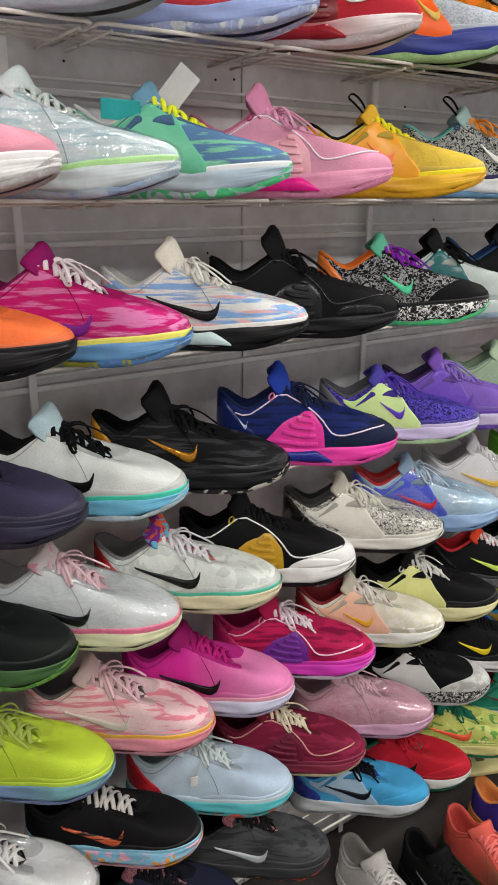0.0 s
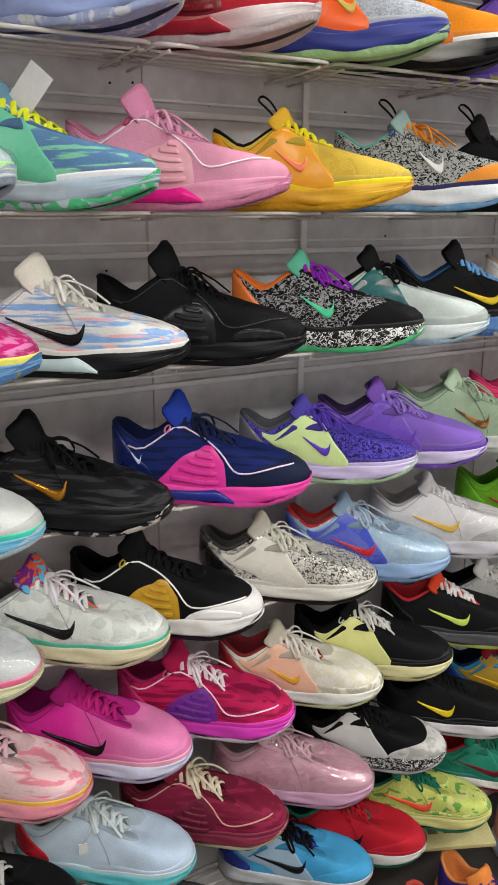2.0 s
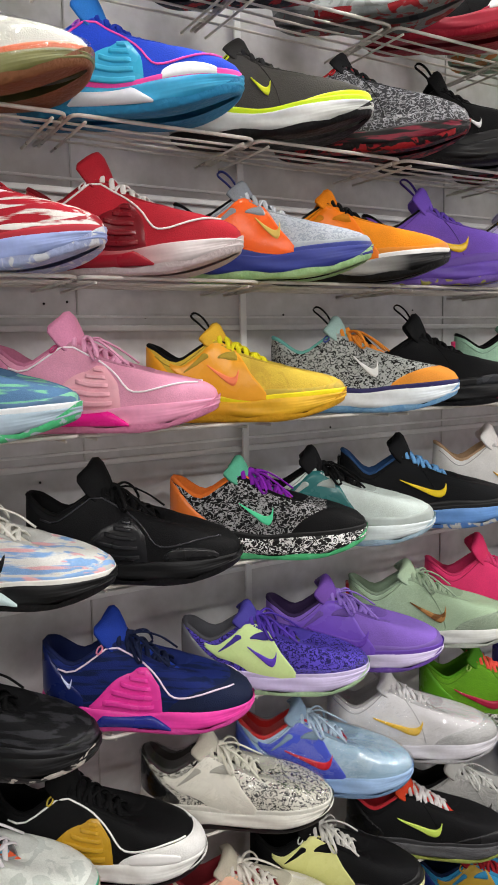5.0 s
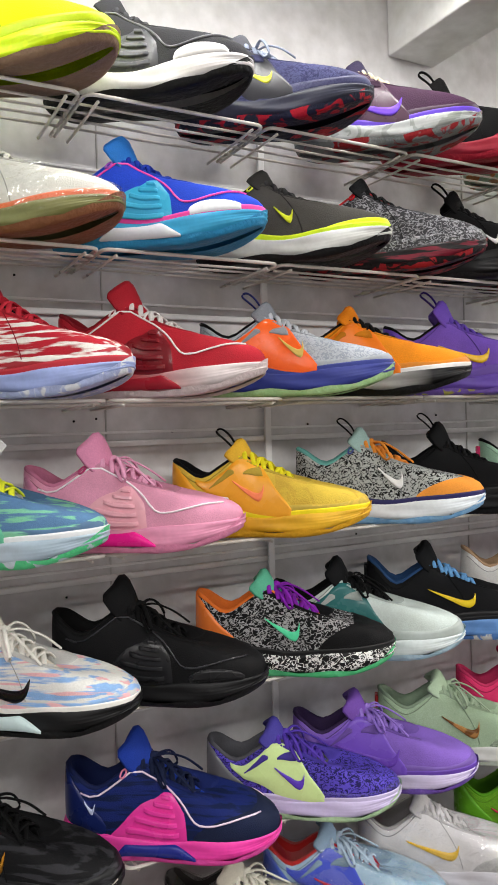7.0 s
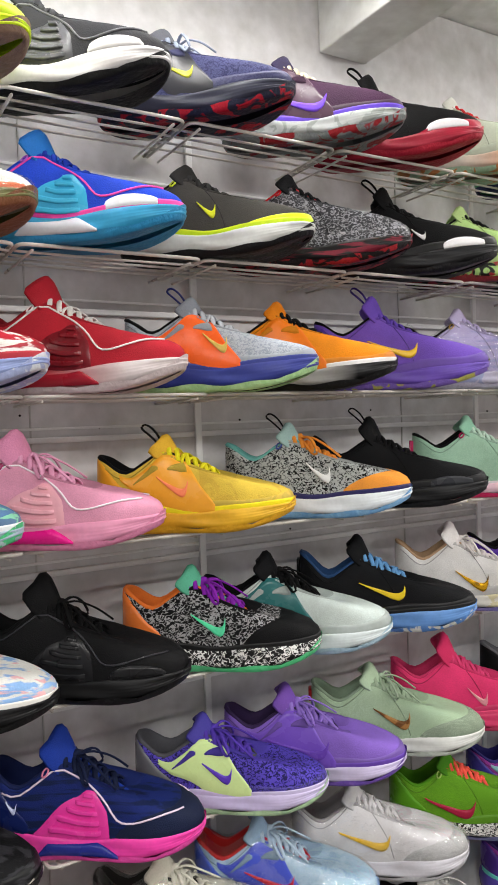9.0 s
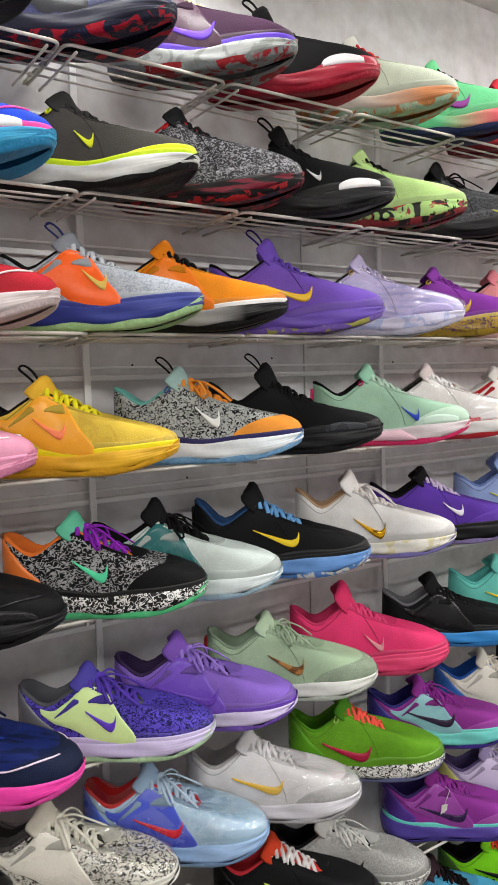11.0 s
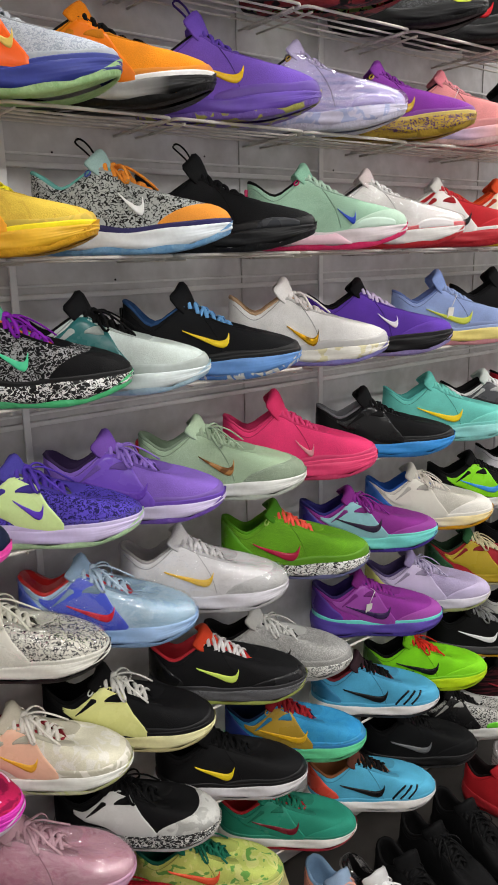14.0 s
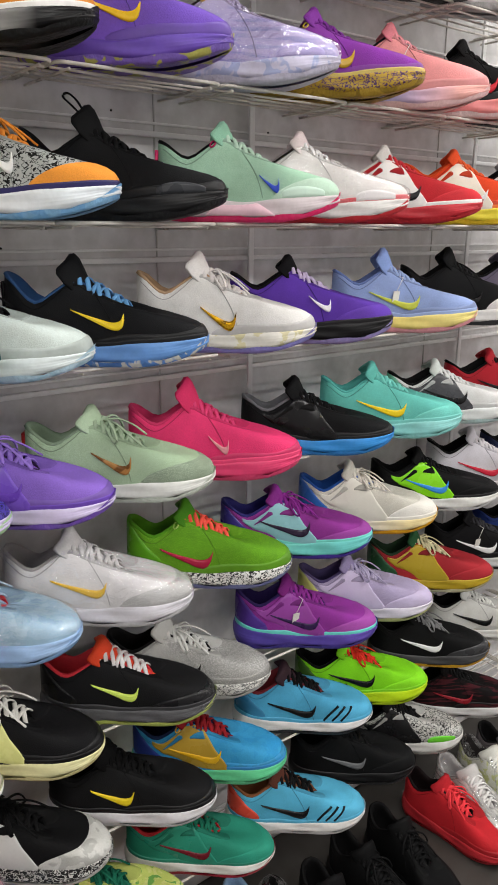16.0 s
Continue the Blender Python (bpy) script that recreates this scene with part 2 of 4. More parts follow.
# Wire shelves, one bay each
def wire_shelf():
    w, front, back = 0.268, -0.162, -0.004
    top = tagged(new("wire_shelf"), "white coated wire shoe shelf hooked on the wall", "shelf", group="wire shelves")
    rim = rounded([(0, back, -0.002), (0, front, 0), (w, front, 0), (w, back, -0.002)], 0.016, 5)
    mesh("rim", *tube_data(rim, 0.0027, 7, up=(0.3, 0.2, 0.9)), WIRE, top)
    for k, y in enumerate((-0.135, -0.108, -0.080, -0.050)):
        mesh("wire", *tube_data([(0.0, y, -0.004), (w / 2, y, -0.005), (w, y, -0.004)], 0.0019, 6), WIRE, top)
    for x in (0.018, w - 0.018):
        mesh("bracket", *tube_data([(x, front + 0.004, -0.0065), (x, -0.08, -0.0080), (x, back - 0.001, -0.0085)], 0.0022, 6, up=(1, 0, 0)), WIRE, top)
    return top


first = wire_shelf()
first.matrix_world = pose(-0.12, WALL_Y, SHELF_Z[0])
for r, z in enumerate(SHELF_Z):
    for i in range(11):
        if r == 0 and i == 0:
            continue
        copy_thing(first, pose(-0.12 + 0.2745 * i + (-0.018 if r == 0 else 0.004 * ((r * 7 + i * 3) % 3 - 1)), WALL_Y, z))


# ---------------------------------------------------------------- the shoe
def spline(s, pts):
    """Smooth interpolation through (s, value) pairs."""
    xs, ys = np.array([p[0] for p in pts], float), np.array([p[1] for p in pts], float)
    d = np.gradient(ys, xs)
    s = np.clip(s, xs[0], xs[-1])
    i = np.clip(np.searchsorted(xs, s) - 1, 0, len(xs) - 2)
    h = xs[i + 1] - xs[i]
    t = (s - xs[i]) / h
    return (ys[i] * (1 + 2 * t) * (1 - t) ** 2 + d[i] * h * t * (1 - t) ** 2 + ys[i + 1] * t * t * (3 - 2 * t) + d[i + 1] * h * t * t * (t - 1))


class Last:
    """The form of one shoe: heel at x = 0, toe at x = long, a positive angle is the side at -y."""

    def __init__(self, long=0.300, high=1.0, sole=1.0, tall=0.0, heel=0.0):
        self.long, self.high, self.sole = long, high, sole
        self.tall, self.heel = tall, heel

    def width(self, s):
        base = spline(s, [(0, 0.036), (0.15, 0.040), (0.38, 0.041), (0.55, 0.047), (0.73, 0.0535), (0.88, 0.052), (1, 0.048)])
        a = np.clip((0.14 - s) / 0.14, 0, 1)
        b = np.clip((s - 0.70) / 0.30, 0, 1)
        return base * (1 - a ** 2.3) ** (1 / 2.2) * (1 - b ** 2.4) ** (1 / 2.25)

    def ground(self, s):
        return 0.026 * np.clip((s - 0.62) / 0.38, 0, 1) ** 1.8 + 0.006 * np.clip((0.14 - s) / 0.14, 0, 1) ** 2

    def midtop(self, s):
        return self.sole * spline(s, [(0, 0.052), (0.1, 0.047), (0.3, 0.036), (0.48, 0.031), (0.66, 0.037), (0.82, 0.040), (1, 0.044)])

    def ring(self, th, off=0.0):
        s = (1 + np.cos(th)) / 2
        w = self.width(s)
        y = -np.sign(np.sin(th)) * w
        x = s * self.long
        yc = 0.007 * np.sin(np.pi * np.clip((s - 0.25) / 0.75, 0, 1)) - 0.003 * np.clip((s - 0.7) / 0.3, 0, 1)
        n = np.stack([np.cos(th) * 0.9, -np.sin(th)], -1)
        n /= np.maximum(np.linalg.norm(n, axis=-1, keepdims=True), 1e-6)
        return x + n[..., 0] * off, y + yc + n[..., 1] * off, s

    def top(self, th):
        s = (1 + np.cos(th)) / 2
        st = np.where(s < 0.45, 0.012 + s * 0.9733, 0.45 + (s - 0.45) * 0.19 / 0.55)
        e = spline(st, [(0.0, 0.0), (0.03, 0.017), (0.09, 0.0275), (0.2, 0.030), (0.33, 0.026), (0.42, 0.0185), (0.55, 0.016), (0.61, 0.012), (0.64, 0.0)])
        h = self.high * spline(st, [(0, 0.123 + self.heel), (0.05, 0.116 + self.heel * 0.8), (0.17, 0.095), (0.27, 0.112), (0.35, 0.127), (0.45, 0.113), (0.55, 0.095), (0.64, 0.079)])
        yc = 0.004 * np.sin(np.pi * np.clip((st - 0.25) / 0.75, 0, 1))
        return st * self.long, -np.sign(np.sin(th)) * e + yc, h

    def at(self, th, u, off=0.0):
        """The point of the upper at the angle th round the shoe and u from sole (0) to top edge (1)."""
        th, u = np.broadcast_arrays(np.asarray(th, float), np.asarray(u, float))

        def raw(th, u):
            x0, y0, s = self.ring(th, -0.001)
            x1, y1, h = self.top(th)
            z0 = self.midtop(s) - 0.004
            a = np.clip(u, 0, 1) * np.pi / 2
            toe = np.clip((s - 0.55) / 0.35, 0, 1)
            k = (1 - np.cos(a)) ** (1.0 + 0.22 * toe)
            rise = np.sin(a) ** (0.95 - 0.17 * toe)
            return np.stack([x0 + (x1 - x0) * k, y0 + (y1 - y0) * k, z0 + (h - z0) * rise], -1)

        p = raw(th, u)
        if np.any(off):
            e = 0.02
            du = raw(th, np.clip(u + e, 0, 1)) - raw(th, np.clip(u - e, 0, 1))
            dt = raw(th + e, u) - raw(th - e, u)
            n = np.cross(du, dt)
            n /= np.maximum(np.linalg.norm(n, axis=-1, keepdims=True), 1e-9)
            if np.ndim(off):
                off = np.asarray(off)[..., None]
            p = p + n * off
        return p


@functools.lru_cache(maxsize=None)
def grid_pattern(n, m, closed):
    """Quads of n rows of m points; closed joins the ends of each row."""
    f = []
    for i in range(n - 1):
        for j in range(m if closed else m - 1):
            j2 = (j + 1) % m
            f.append((i * m + j, i * m + j2, (i + 1) * m + j2, (i + 1) * m + j))
    return f


def grid_faces(n, m, closed):
    return list(grid_pattern(n, m, closed))


def ang(s):
    return np.arccos(np.clip(2 * np.asarray(s, float) - 1, -1, 1))


def patch_data(last, th, lo, hi, off=0.0012, rows=4):
    """A thin overlay on the upper between two edges lo and hi (in u) along the angles th."""
    th, lo, hi = np.asarray(th, float), np.asarray(lo, float), np.asarray(hi, float)
    v, prof = [], np.full(len(th), off)
    prof[0] = prof[-1] = -0.0006
    for k in range(rows + 1):
        t = k / rows
        v.append(last.at(th, lo + (hi - lo) * t, prof if 0 < k < rows else -0.0006))
        if k == 0:
            v.append(last.at(th, lo + (hi - lo) * 0.06, prof))
        if k == rows - 1:
            v.append(last.at(th, lo + (hi - lo) * 0.94, prof))
    n = len(v)
    return np.concatenate(v).tolist(), grid_faces(n, len(th), False)


def line_data(last, pts, width=0.0022, side=1, off=0.0012):
    """Piping along (s, u) points on one side of the upper."""
    n = 26
    q = np.linspace(0, 1, n)
    k = np.linspace(0, 1, len(pts))
    s, u = spline(q, list(zip(k, [p[0] for p in pts]))), spline(q, list(zip(k, [p[1] for p in pts])))
    p = last.at(side * ang(s), u, off * 0.6)
    return tube_data(p.tolist(), width / 2, 6)


def level(last, th, z):
    """The u at which the upper stands at the height z."""
    x1, y1, h = last.top(th)
    z0 = last.midtop((1 + np.cos(th)) / 2) - 0.004
    return np.arcsin(np.clip((z - z0) / (h - z0), 0.0, 0.985) ** (1 / 0.95)) * 2 / np.pi


def swoosh_data(last, side, s0=0.17, s1=0.63, u0=0.30, grow=1.0):
    q = np.linspace(0, 1, 26)
    th = side * ang(s0 + 0.06 + (s1 - s0 - 0.09) * q)
    lo = spline(q, [(0, 0.034), (0.25, 0.0215), (0.5, 0.010), (0.70, 0.002), (0.82, 0.001), (0.92, 0.009), (1, 0.0275)])
    hi = spline(q, [(0, 0.0355), (0.25, 0.0265), (0.5, 0.0195), (0.70, 0.0150), (0.82, 0.0150), (0.92, 0.0195), (1, 0.0295)])
    z0 = (0.043 + (u0 - 0.30) * 0.09) * last.sole
    return patch_data(last, th, level(last, th, z0 + lo * grow * 1.05), level(last, th, z0 + hi * grow * 1.05), 0.0030, 3)


def basketball_shoe(desc, up, mid, out, sw="", lace="", ton="", lining="", pat=None, mpat=None, opat=None, panel="", toe="", heel="", pipe="", counter="",
                    tpat=None, spat=None, toepat=None, wrap=0.0, high=1.0, sole=1.0, tall=0.0, heelup=0.0, loop="", bow=0.0, long=0.300, rand="", cap=0.32, strap="",
                    tag="", ins="", text=None, eye="", stripes="", eyelet="", swo=(0.17, 0.63, 0.30, 1.0), where="on a white wire shelf", lit="", tip=""):
    high *= 0.93 if counter else 0.97
    last = Last(long, high, sole, tall, heelup)
    shoe = tagged(new("basketball_shoe"), "%s basketball shoe %s" % (desc, where), "shoe", group="display shoes")
    lace, ton, lining = lace or up, ton or up, lining or "1c1b1d"
    K, U = 64, 11
    th = np.linspace(0, 2 * np.pi, K, endpoint=False) + np.pi / K
    tw = (th + np.pi) % (2 * np.pi) - np.pi
    # outsole
    v = []
    for off, dz in ((-0.006, 0.0), (-0.0015, 0.0015), (0.0008, 0.006), (0.0022, 0.010)):
        x, y, s = last.ring(tw, off)
        lift = (dz / 0.010) * (0.013 * np.clip((s - 0.86) / 0.14, 0, 1) ** 2 + 0.0025 * np.sin(s * 21) * (s < 0.8))
        v.append(np.stack([x, y, last.ground(s) + dz + lift], -1))
    f = grid_faces(4, K, True)
    n0 = 4 * K
    for frac in (0.62, 0.25):
        x, y, s = last.ring(tw, -0.006)
        v.append(np.stack([x, y * frac, last.ground(s) + 0.0012], -1))
    f += [(b, a, d, c) for a, b, c, d in [(j, (j + 1) % K, n0 + (j + 1) % K, n0 + j) for j in range(K)]]
    f += [(n0 + (j + 1) % K, n0 + j, n0 + K + j, n0 + K + (j + 1) % K) for j in range(K)]
    mesh("outsole", np.concatenate(v).tolist(), f, tread(out, *(opat or ())), shoe)
    # midsole, with a softly carved wall
    v = []
    prof = [(0.0, -0.001), (0.12, 0.0015), (0.35, 0.0026), (0.55, 0.0023), (0.75, 0.0022), (0.92, 0.0014), (1.0, 0.0)]
    for k in range(20):
        t = min(k / 18, 1.0)
        off = float(spline(np.array([t]), prof)[0]) if k < 19 else -0.004
        x, y, s = last.ring(tw, 0)
        ends = np.clip(np.abs(s - 0.45) * 2.6 - 0.35, 0, 1)
        wave = 0.0019 * np.sin(s * 17 + t * 2.0) * math.sin(math.pi * t) ** 2 + 0.0003 * (1 if k % 3 else -1.2) * ends * (0.1 < t < 0.8)
        x, y, s = last.ring(tw, off + wave)
        lo, hi = last.ground(s) + 0.0085, last.midtop(s)
        v.append(np.stack([x, y, lo + (hi - lo) * t], -1))
    mesh("midsole", np.concatenate(v).tolist(), grid_faces(len(v), K, True), rubber(mid, *(mpat or ()), coat=wrap), shoe)
    # upper, closing at the throat in front
    us = np.linspace(0, 1, U)
    v = [last.at(tw, np.full(K, u)) for u in us]
    mesh("upper", np.concatenate(v).tolist(), grid_faces(U, K, True), knit(up, *(pat or ()), coat=wrap), shoe)
    # padded collar and lining down to the insole
    x1, y1, h = last.top(tw)
    cx = np.clip(x1, 0.09 * long, 0.60 * long)
    cyc = 0.004 * np.sin(np.pi * np.clip((x1 / long - 0.25) / 0.75, 0, 1))
    v = []
    for k, dz in ((0.0, -0.0025), (-0.07, 0.0010), (0.05, 0.0042), (0.17, 0.0036), (0.28, -0.003), (0.30, -0.018), (0.24, -0.04)):
        z = np.maximum(h + dz, 0.046)
        v.append(np.stack([x1 + (cx - x1) * k, cyc + (y1 - cyc) * (1 - k), z], -1))
    v.append(np.stack([cx, cyc + (y1 - cyc) * 0.5, np.full(K, 0.045)], -1))
    v.append(np.stack([cx, cyc, np.full(K, 0.0445)], -1))
    mesh("collar_lining", np.concatenate(v).tolist(), grid_faces(len(v), K, True), knit(lining), shoe)
    # tongue
    up_by = tall * 0.8
    path = [(0.665, 0.073), (0.58, 0.089), (0.50, 0.104), (0.43, 0.117), (0.388, 0.127), (0.360, 0.136 + up_by * 0.3), (0.340 - up_by * 0.5, 0.144 + up_by * 0.75), (0.329 - up_by * 0.8, 0.149 + up_by * 0.95), (0.322 - up_by * 0.8, 0.151 + up_by)]
    hw = [0.006, 0.014, 0.019, 0.025, 0.031, 0.035, 0.035, 0.030, 0.019]
    pad = [0.5, 0.6, 0.7, 0.8, 1.0, 1.2, 1.35, 1.2, 0.6]
    around = [0.0, 0.0, 0.0, 0.003, 0.010, 0.018, 0.021, 0.016, 0.007]
    M, v = 9, []
    for layer in (0, 1):
        for (s, z), w, thick, back in zip(path, hw, pad, around):
            for j in range(M):
                q = j / (M - 1) * 2 - 1
                drop = (0.017 - 0.2 * back) * q * q
                lift = (0.0056 if layer == 0 else -0.0056) * thick * (1 - 0.8 * abs(q) ** 3)
                v.append((s * long + lift * 0.7 + back * (0.3 - q * q), 0.003 - q * w, z * high - drop + lift))
    n = len(path)
    f = grid_faces(n, M, False)
    o = n * M
    f += [tuple(i + o for i in reversed(g)) for g in f]
    for i in range(n - 1):
        for j in (0, M - 1):
            a, b = i * M + j, (i + 1) * M + j
            f.append((a, b, b + o, a + o) if j == 0 else (b, a, a + o, b + o))
    f += [((n - 1) * M + j, (n - 1) * M + j + 1, o + (n - 1) * M + j + 1, o + (n - 1) * M + j) for j in range(M - 1)]
    mesh("tongue", v, f, knit(ton, *(tpat or ()), coat=wrap), shoe)
    if tip:
        e = path[-1]
        mesh("tongue_badge", *box_data(e[0] * long + 0.004, -0.009, e[1] * high - 0.024, e[0] * long + 0.0155, 0.015, e[1] * high - 0.010, 0.003), gloss(tip), shoe, "small badge on the tongue")
    # laces
    rnd = random.Random(sum(map(ord, desc)))
    data = []
    for i in range(6):
        s = 0.615 - 0.046 * i
        x, y, h = last.top(np.array([ang(0.45 + (s - 0.45) * 0.55 / 0.19) if s > 0.45 else ang((s - 0.012) / 0.9733)]))
        x, h, w = float(x[0]), float(h[0]), 0.021 + 0.0012 * i
        for a, b in ((0, -0.018), (-0.018, 0)) if i % 2 == 0 else ((0.001, -0.016), (-0.011, 0.002)):
            pts = []
            for k in range(9):
                q = k / 8 * 2 - 1
                pts.append((x + a + (b - a) * k / 8, 0.003 + q * w, h + 0.0065 + 0.0060 * (1 - q * q) - 0.009 * abs(q) ** 3 - (a + (b - a) * k / 8) * 0.28 + rnd.uniform(-0.0008, 0.0008)))
            data.append(tube_data(pts, 0.0038, 6, 0.45))
    if bow:
        x, z = 0.41 * long, 0.127 * high
        for sg in (-1, 1):
            pts = [(x, 0.003, z), (x + 0.012, sg * 0.018, z + 0.010 * bow), (x + 0.022, sg * 0.034, z - 0.002), (x + 0.030, sg * 0.040, z - 0.022), (x + 0.022, sg * 0.034, z - 0.026), (x + 0.008, sg * 0.016, z - 0.004), (x, 0.003, z)]
            data.append(tube_data(rounded(pts, 0.012, 3), 0.0028, 6, 0.6))
            end = [(x, 0.003, z), (x + 0.02, sg * 0.012, z + 0.004), (x + 0.045, sg * 0.026 + rnd.uniform(-0.006, 0.006), z - 0.012), (x + 0.066, sg * 0.034, z - 0.030)]
            data.append(tube_data(rounded(end, 0.012, 3), 0.0025, 6, 0.6))
        knot = [(x - 0.005, -0.005, z + 0.001), (x + 0.002, 0.003, z + 0.005), (x + 0.005, 0.011, z + 0.001)]
        data.append(tube_data(knot, 0.005, 6))
    mesh("laces", *joined(*data), cord(lace), shoe)
    # eyestay, arch insert and lettering
    for side in (1, -1):
        q = np.linspace(0, 1, 24)
        th = side * ang(0.34 + 0.63 * q)
        mesh("eyestay", *patch_data(last, th, spline(q, [(0, 0.80), (0.3, 0.74), (0.6, 0.70), (0.85, 0.78), (1, 0.92)]), 0.995 + 0 * q, 0.0011, 3), knit(eye or shade(up, 0.86), coat=wrap), shoe)
        if ins:
            th = side * ang(0.27 + 0.36 * q)
            x, y, s = last.ring(th, 0)
            lo, hi = last.ground(s) + 0.010, last.midtop(s) - 0.002
            crest = lo + (hi - lo) * np.interp(q, [0, 0.12, 0.75, 1], [0.05, 0.75, 0.98, 0.1])
            v = []
            for t in (0, 0.1, 0.5, 0.9, 1):
                xx, yy, s = last.ring(th, 0.0058 * (0.3 if t in (0, 1) else 1))
                v.append(np.stack([xx, yy, lo + (crest - lo) * t], -1))
            mesh("arch_insert", np.concatenate(v).tolist(), grid_faces(5, 24, False), gloss(ins), shoe, "coloured insert at the arch")
    if text:
        word, s, z, size, colour = text
        p, p2 = [np.array([float(k[0]) for k in last.ring(np.array([ang(a)]), 0.0062)]) for a in (s, s + 0.03)]
        cu = bpy.data.curves.new("lettering", "FONT")
        cu.body, cu.size, cu.extrude, cu.align_x = word, size, 0.0003, "CENTER"
        cu.materials.append(gloss(colour))
        ob = new("lettering", cu)
        ob.parent = shoe
        ob.matrix_local = pose(p[0], p[1], z, 84, 0, math.degrees(math.atan2(p2[1] - p[1], p2[0] - p[0]))) @ pose(0, 0, 0, 0, 0, 8)
    # stitched seams and the fused guard round the forefoot
    for side in (1, -1):
        seams = [line_data(last, [(0.03, 0.70), (0.12, 0.64), (0.24, 0.70), (0.34, 0.86)], 0.0013, side, 0.0006)]
        if not (panel or counter):
            seams.append(line_data(last, [(0.44, 0.88), (0.50, 0.62), (0.545, 0.35), (0.57, 0.06)], 0.0013, side, 0.0006))
        mesh("seam", *joined(*seams), cord(shade(up, 0.72)), shoe)
    if not (toe or pipe or wrap):
        t = np.linspace(-1.75, 1.75, 44)
        edge = 0.03 + np.cos(t / 1.75 * np.pi / 2) ** 0.6 * (0.22 + 0.08 * np.cos(t * 3.6))
        mesh("forefoot_guard", *patch_data(last, t, np.full(44, 0.0), edge, 0.0010, 3), surface("fused_film", shade(up, 0.88), 0.45, 0, 0, 0.10, 200.0, 0.1, *(pat or ())), shoe)
    # overlays
    if sw:
        for side in (1, -1):
            mesh("side_stripe", *swoosh_data(last, side, *swo), gloss(sw, *(spat or ())), shoe, "curved side stripe")
    if toe:
        t = np.linspace(-1.35, 1.35, 40)
        edge = cap * np.cos(t / 1.35 * np.pi / 2) ** 0.7 + 0.015
        mesh("toe_overlay", *patch_data(last, t, np.full(40, -0.0), edge, 0.0010), knit(toe, *(toepat or ())) if cap > 0.4 else gloss(toe, *(toepat or ())), shoe)
    if heel:
        t = np.linspace(np.pi - 1.0, np.pi + 1.0, 30)
        edge = 0.62 + 0.3 * np.cos((t - np.pi) / 1.0 * np.pi / 2)
        mesh("heel_counter", *patch_data(last, t, np.full(30, 0.0), edge * np.cos((t - np.pi) / 1.02 * np.pi / 2) ** 0.5, 0.0013), gloss(heel), shoe)
    if counter:
        for side in (1, -1):
            q = np.linspace(0, 1, 34)
            s = 0.13 + 0.50 * q
            hi = np.interp(q, [0, 0.16, 0.34, 0.56, 0.72, 0.84, 1], [0.80, 0.62, 0.70, 0.98, 0.90, 0.42, 0.05])
            lo = np.interp(q, [0, 0.16, 0.34, 0.52, 0.7, 1], [0.62, 0.30, 0.16, 0.02, 0.0, 0.0])
            cage = mesh("midfoot_cage", *patch_data(last, side * ang(s), lo, hi, 0.0016), gloss(counter), shoe, "moulded midfoot cage")
            r = np.linspace(0, 1, 12)
            # openings are raised patches; the dimmed upper colour paints in the recess shade
            for a, w, base, tall_ in ((0.20, 0.14, 0.42, 0.20), (0.37, 0.12, 0.50, 0.34)):
                mesh("cage_window", *patch_data(last, side * ang(a + w * r), base + 0.10 * r, base + 0.10 * r + tall_ * np.minimum(r, (1 - r) * 3 + 0.02) + 0.01, 0.0024, 3), knit(shade(up, 0.8)), cage, "opening in the cage")
    if panel:
        for side in (1, -1):
            data = []
            q = np.linspace(0, 1, 22)
            crest = np.interp(q, [0, 0.72, 0.86, 1], [0.03, 0.60, 0.62, 0.30])
            data.append(patch_data(last, side * ang(0.24 + 0.36 * q), 0.0 * q, crest, 0.0010, 3))
            for k in range(5):
                lo = 0.06 + 0.105 * k
                q0 = np.interp(lo + 0.07, [0.03, 0.60], [0.06, 0.72])
                r = np.linspace(q0, 0.90 - 0.02 * k, 12)
                data.append(patch_data(last, side * ang(0.24 + 0.36 * r), lo + 0 * r, lo + 0.055 + 0 * r, 0.0042, 3))
            mesh("ribbed_panel", *joined(*data), gloss(panel), shoe, "ribbed side panel")
    if pipe:
        for side in (1, -1):
            mesh("piping", *joined(line_data(last, [(0.10, 0.60), (0.22, 0.70), (0.36, 0.78), (0.50, 0.72), (0.585, 0.52), (0.635, 0.24), (0.70, 0.20), (0.79, 0.27), (0.88, 0.36), (0.97, 0.42)], 0.0028, side)), gloss(pipe), shoe, "raised piping line")
    if rand:
        t = np.linspace(-np.pi + 0.01, np.pi - 0.01, 90)
        mesh("rand", *patch_data(last, t, np.full(90, 0.0), 0.075 + 0.045 * np.cos(t) ** 2, 0.0014, 3), rubber(rand), shoe, "coloured line above the sole")
    if strap:
        q = np.linspace(0, 1, 14)
        for side in (1, -1):
            mesh("midsole_plate", *patch_data(last, side * ang(0.66 + 0.26 * q), 0.02 + 0 * q, 0.05 + 0.15 * np.sin(np.pi * q) ** 0.5, 0.0018, 3), gloss(strap), shoe, "plate at the forefoot")
    if stripes:
        for side in (1, -1):
            data = [line_data(last, [(0.64 + 0.06 * k, 0.06), (0.70 + 0.06 * k, 0.24), (0.78 + 0.05 * k, 0.44)], 0.0050, side, 0.0004) for k in range(3)]
            mesh("claw_mark", *joined(*data), gloss(stripes), shoe, "slanted dark stripes")
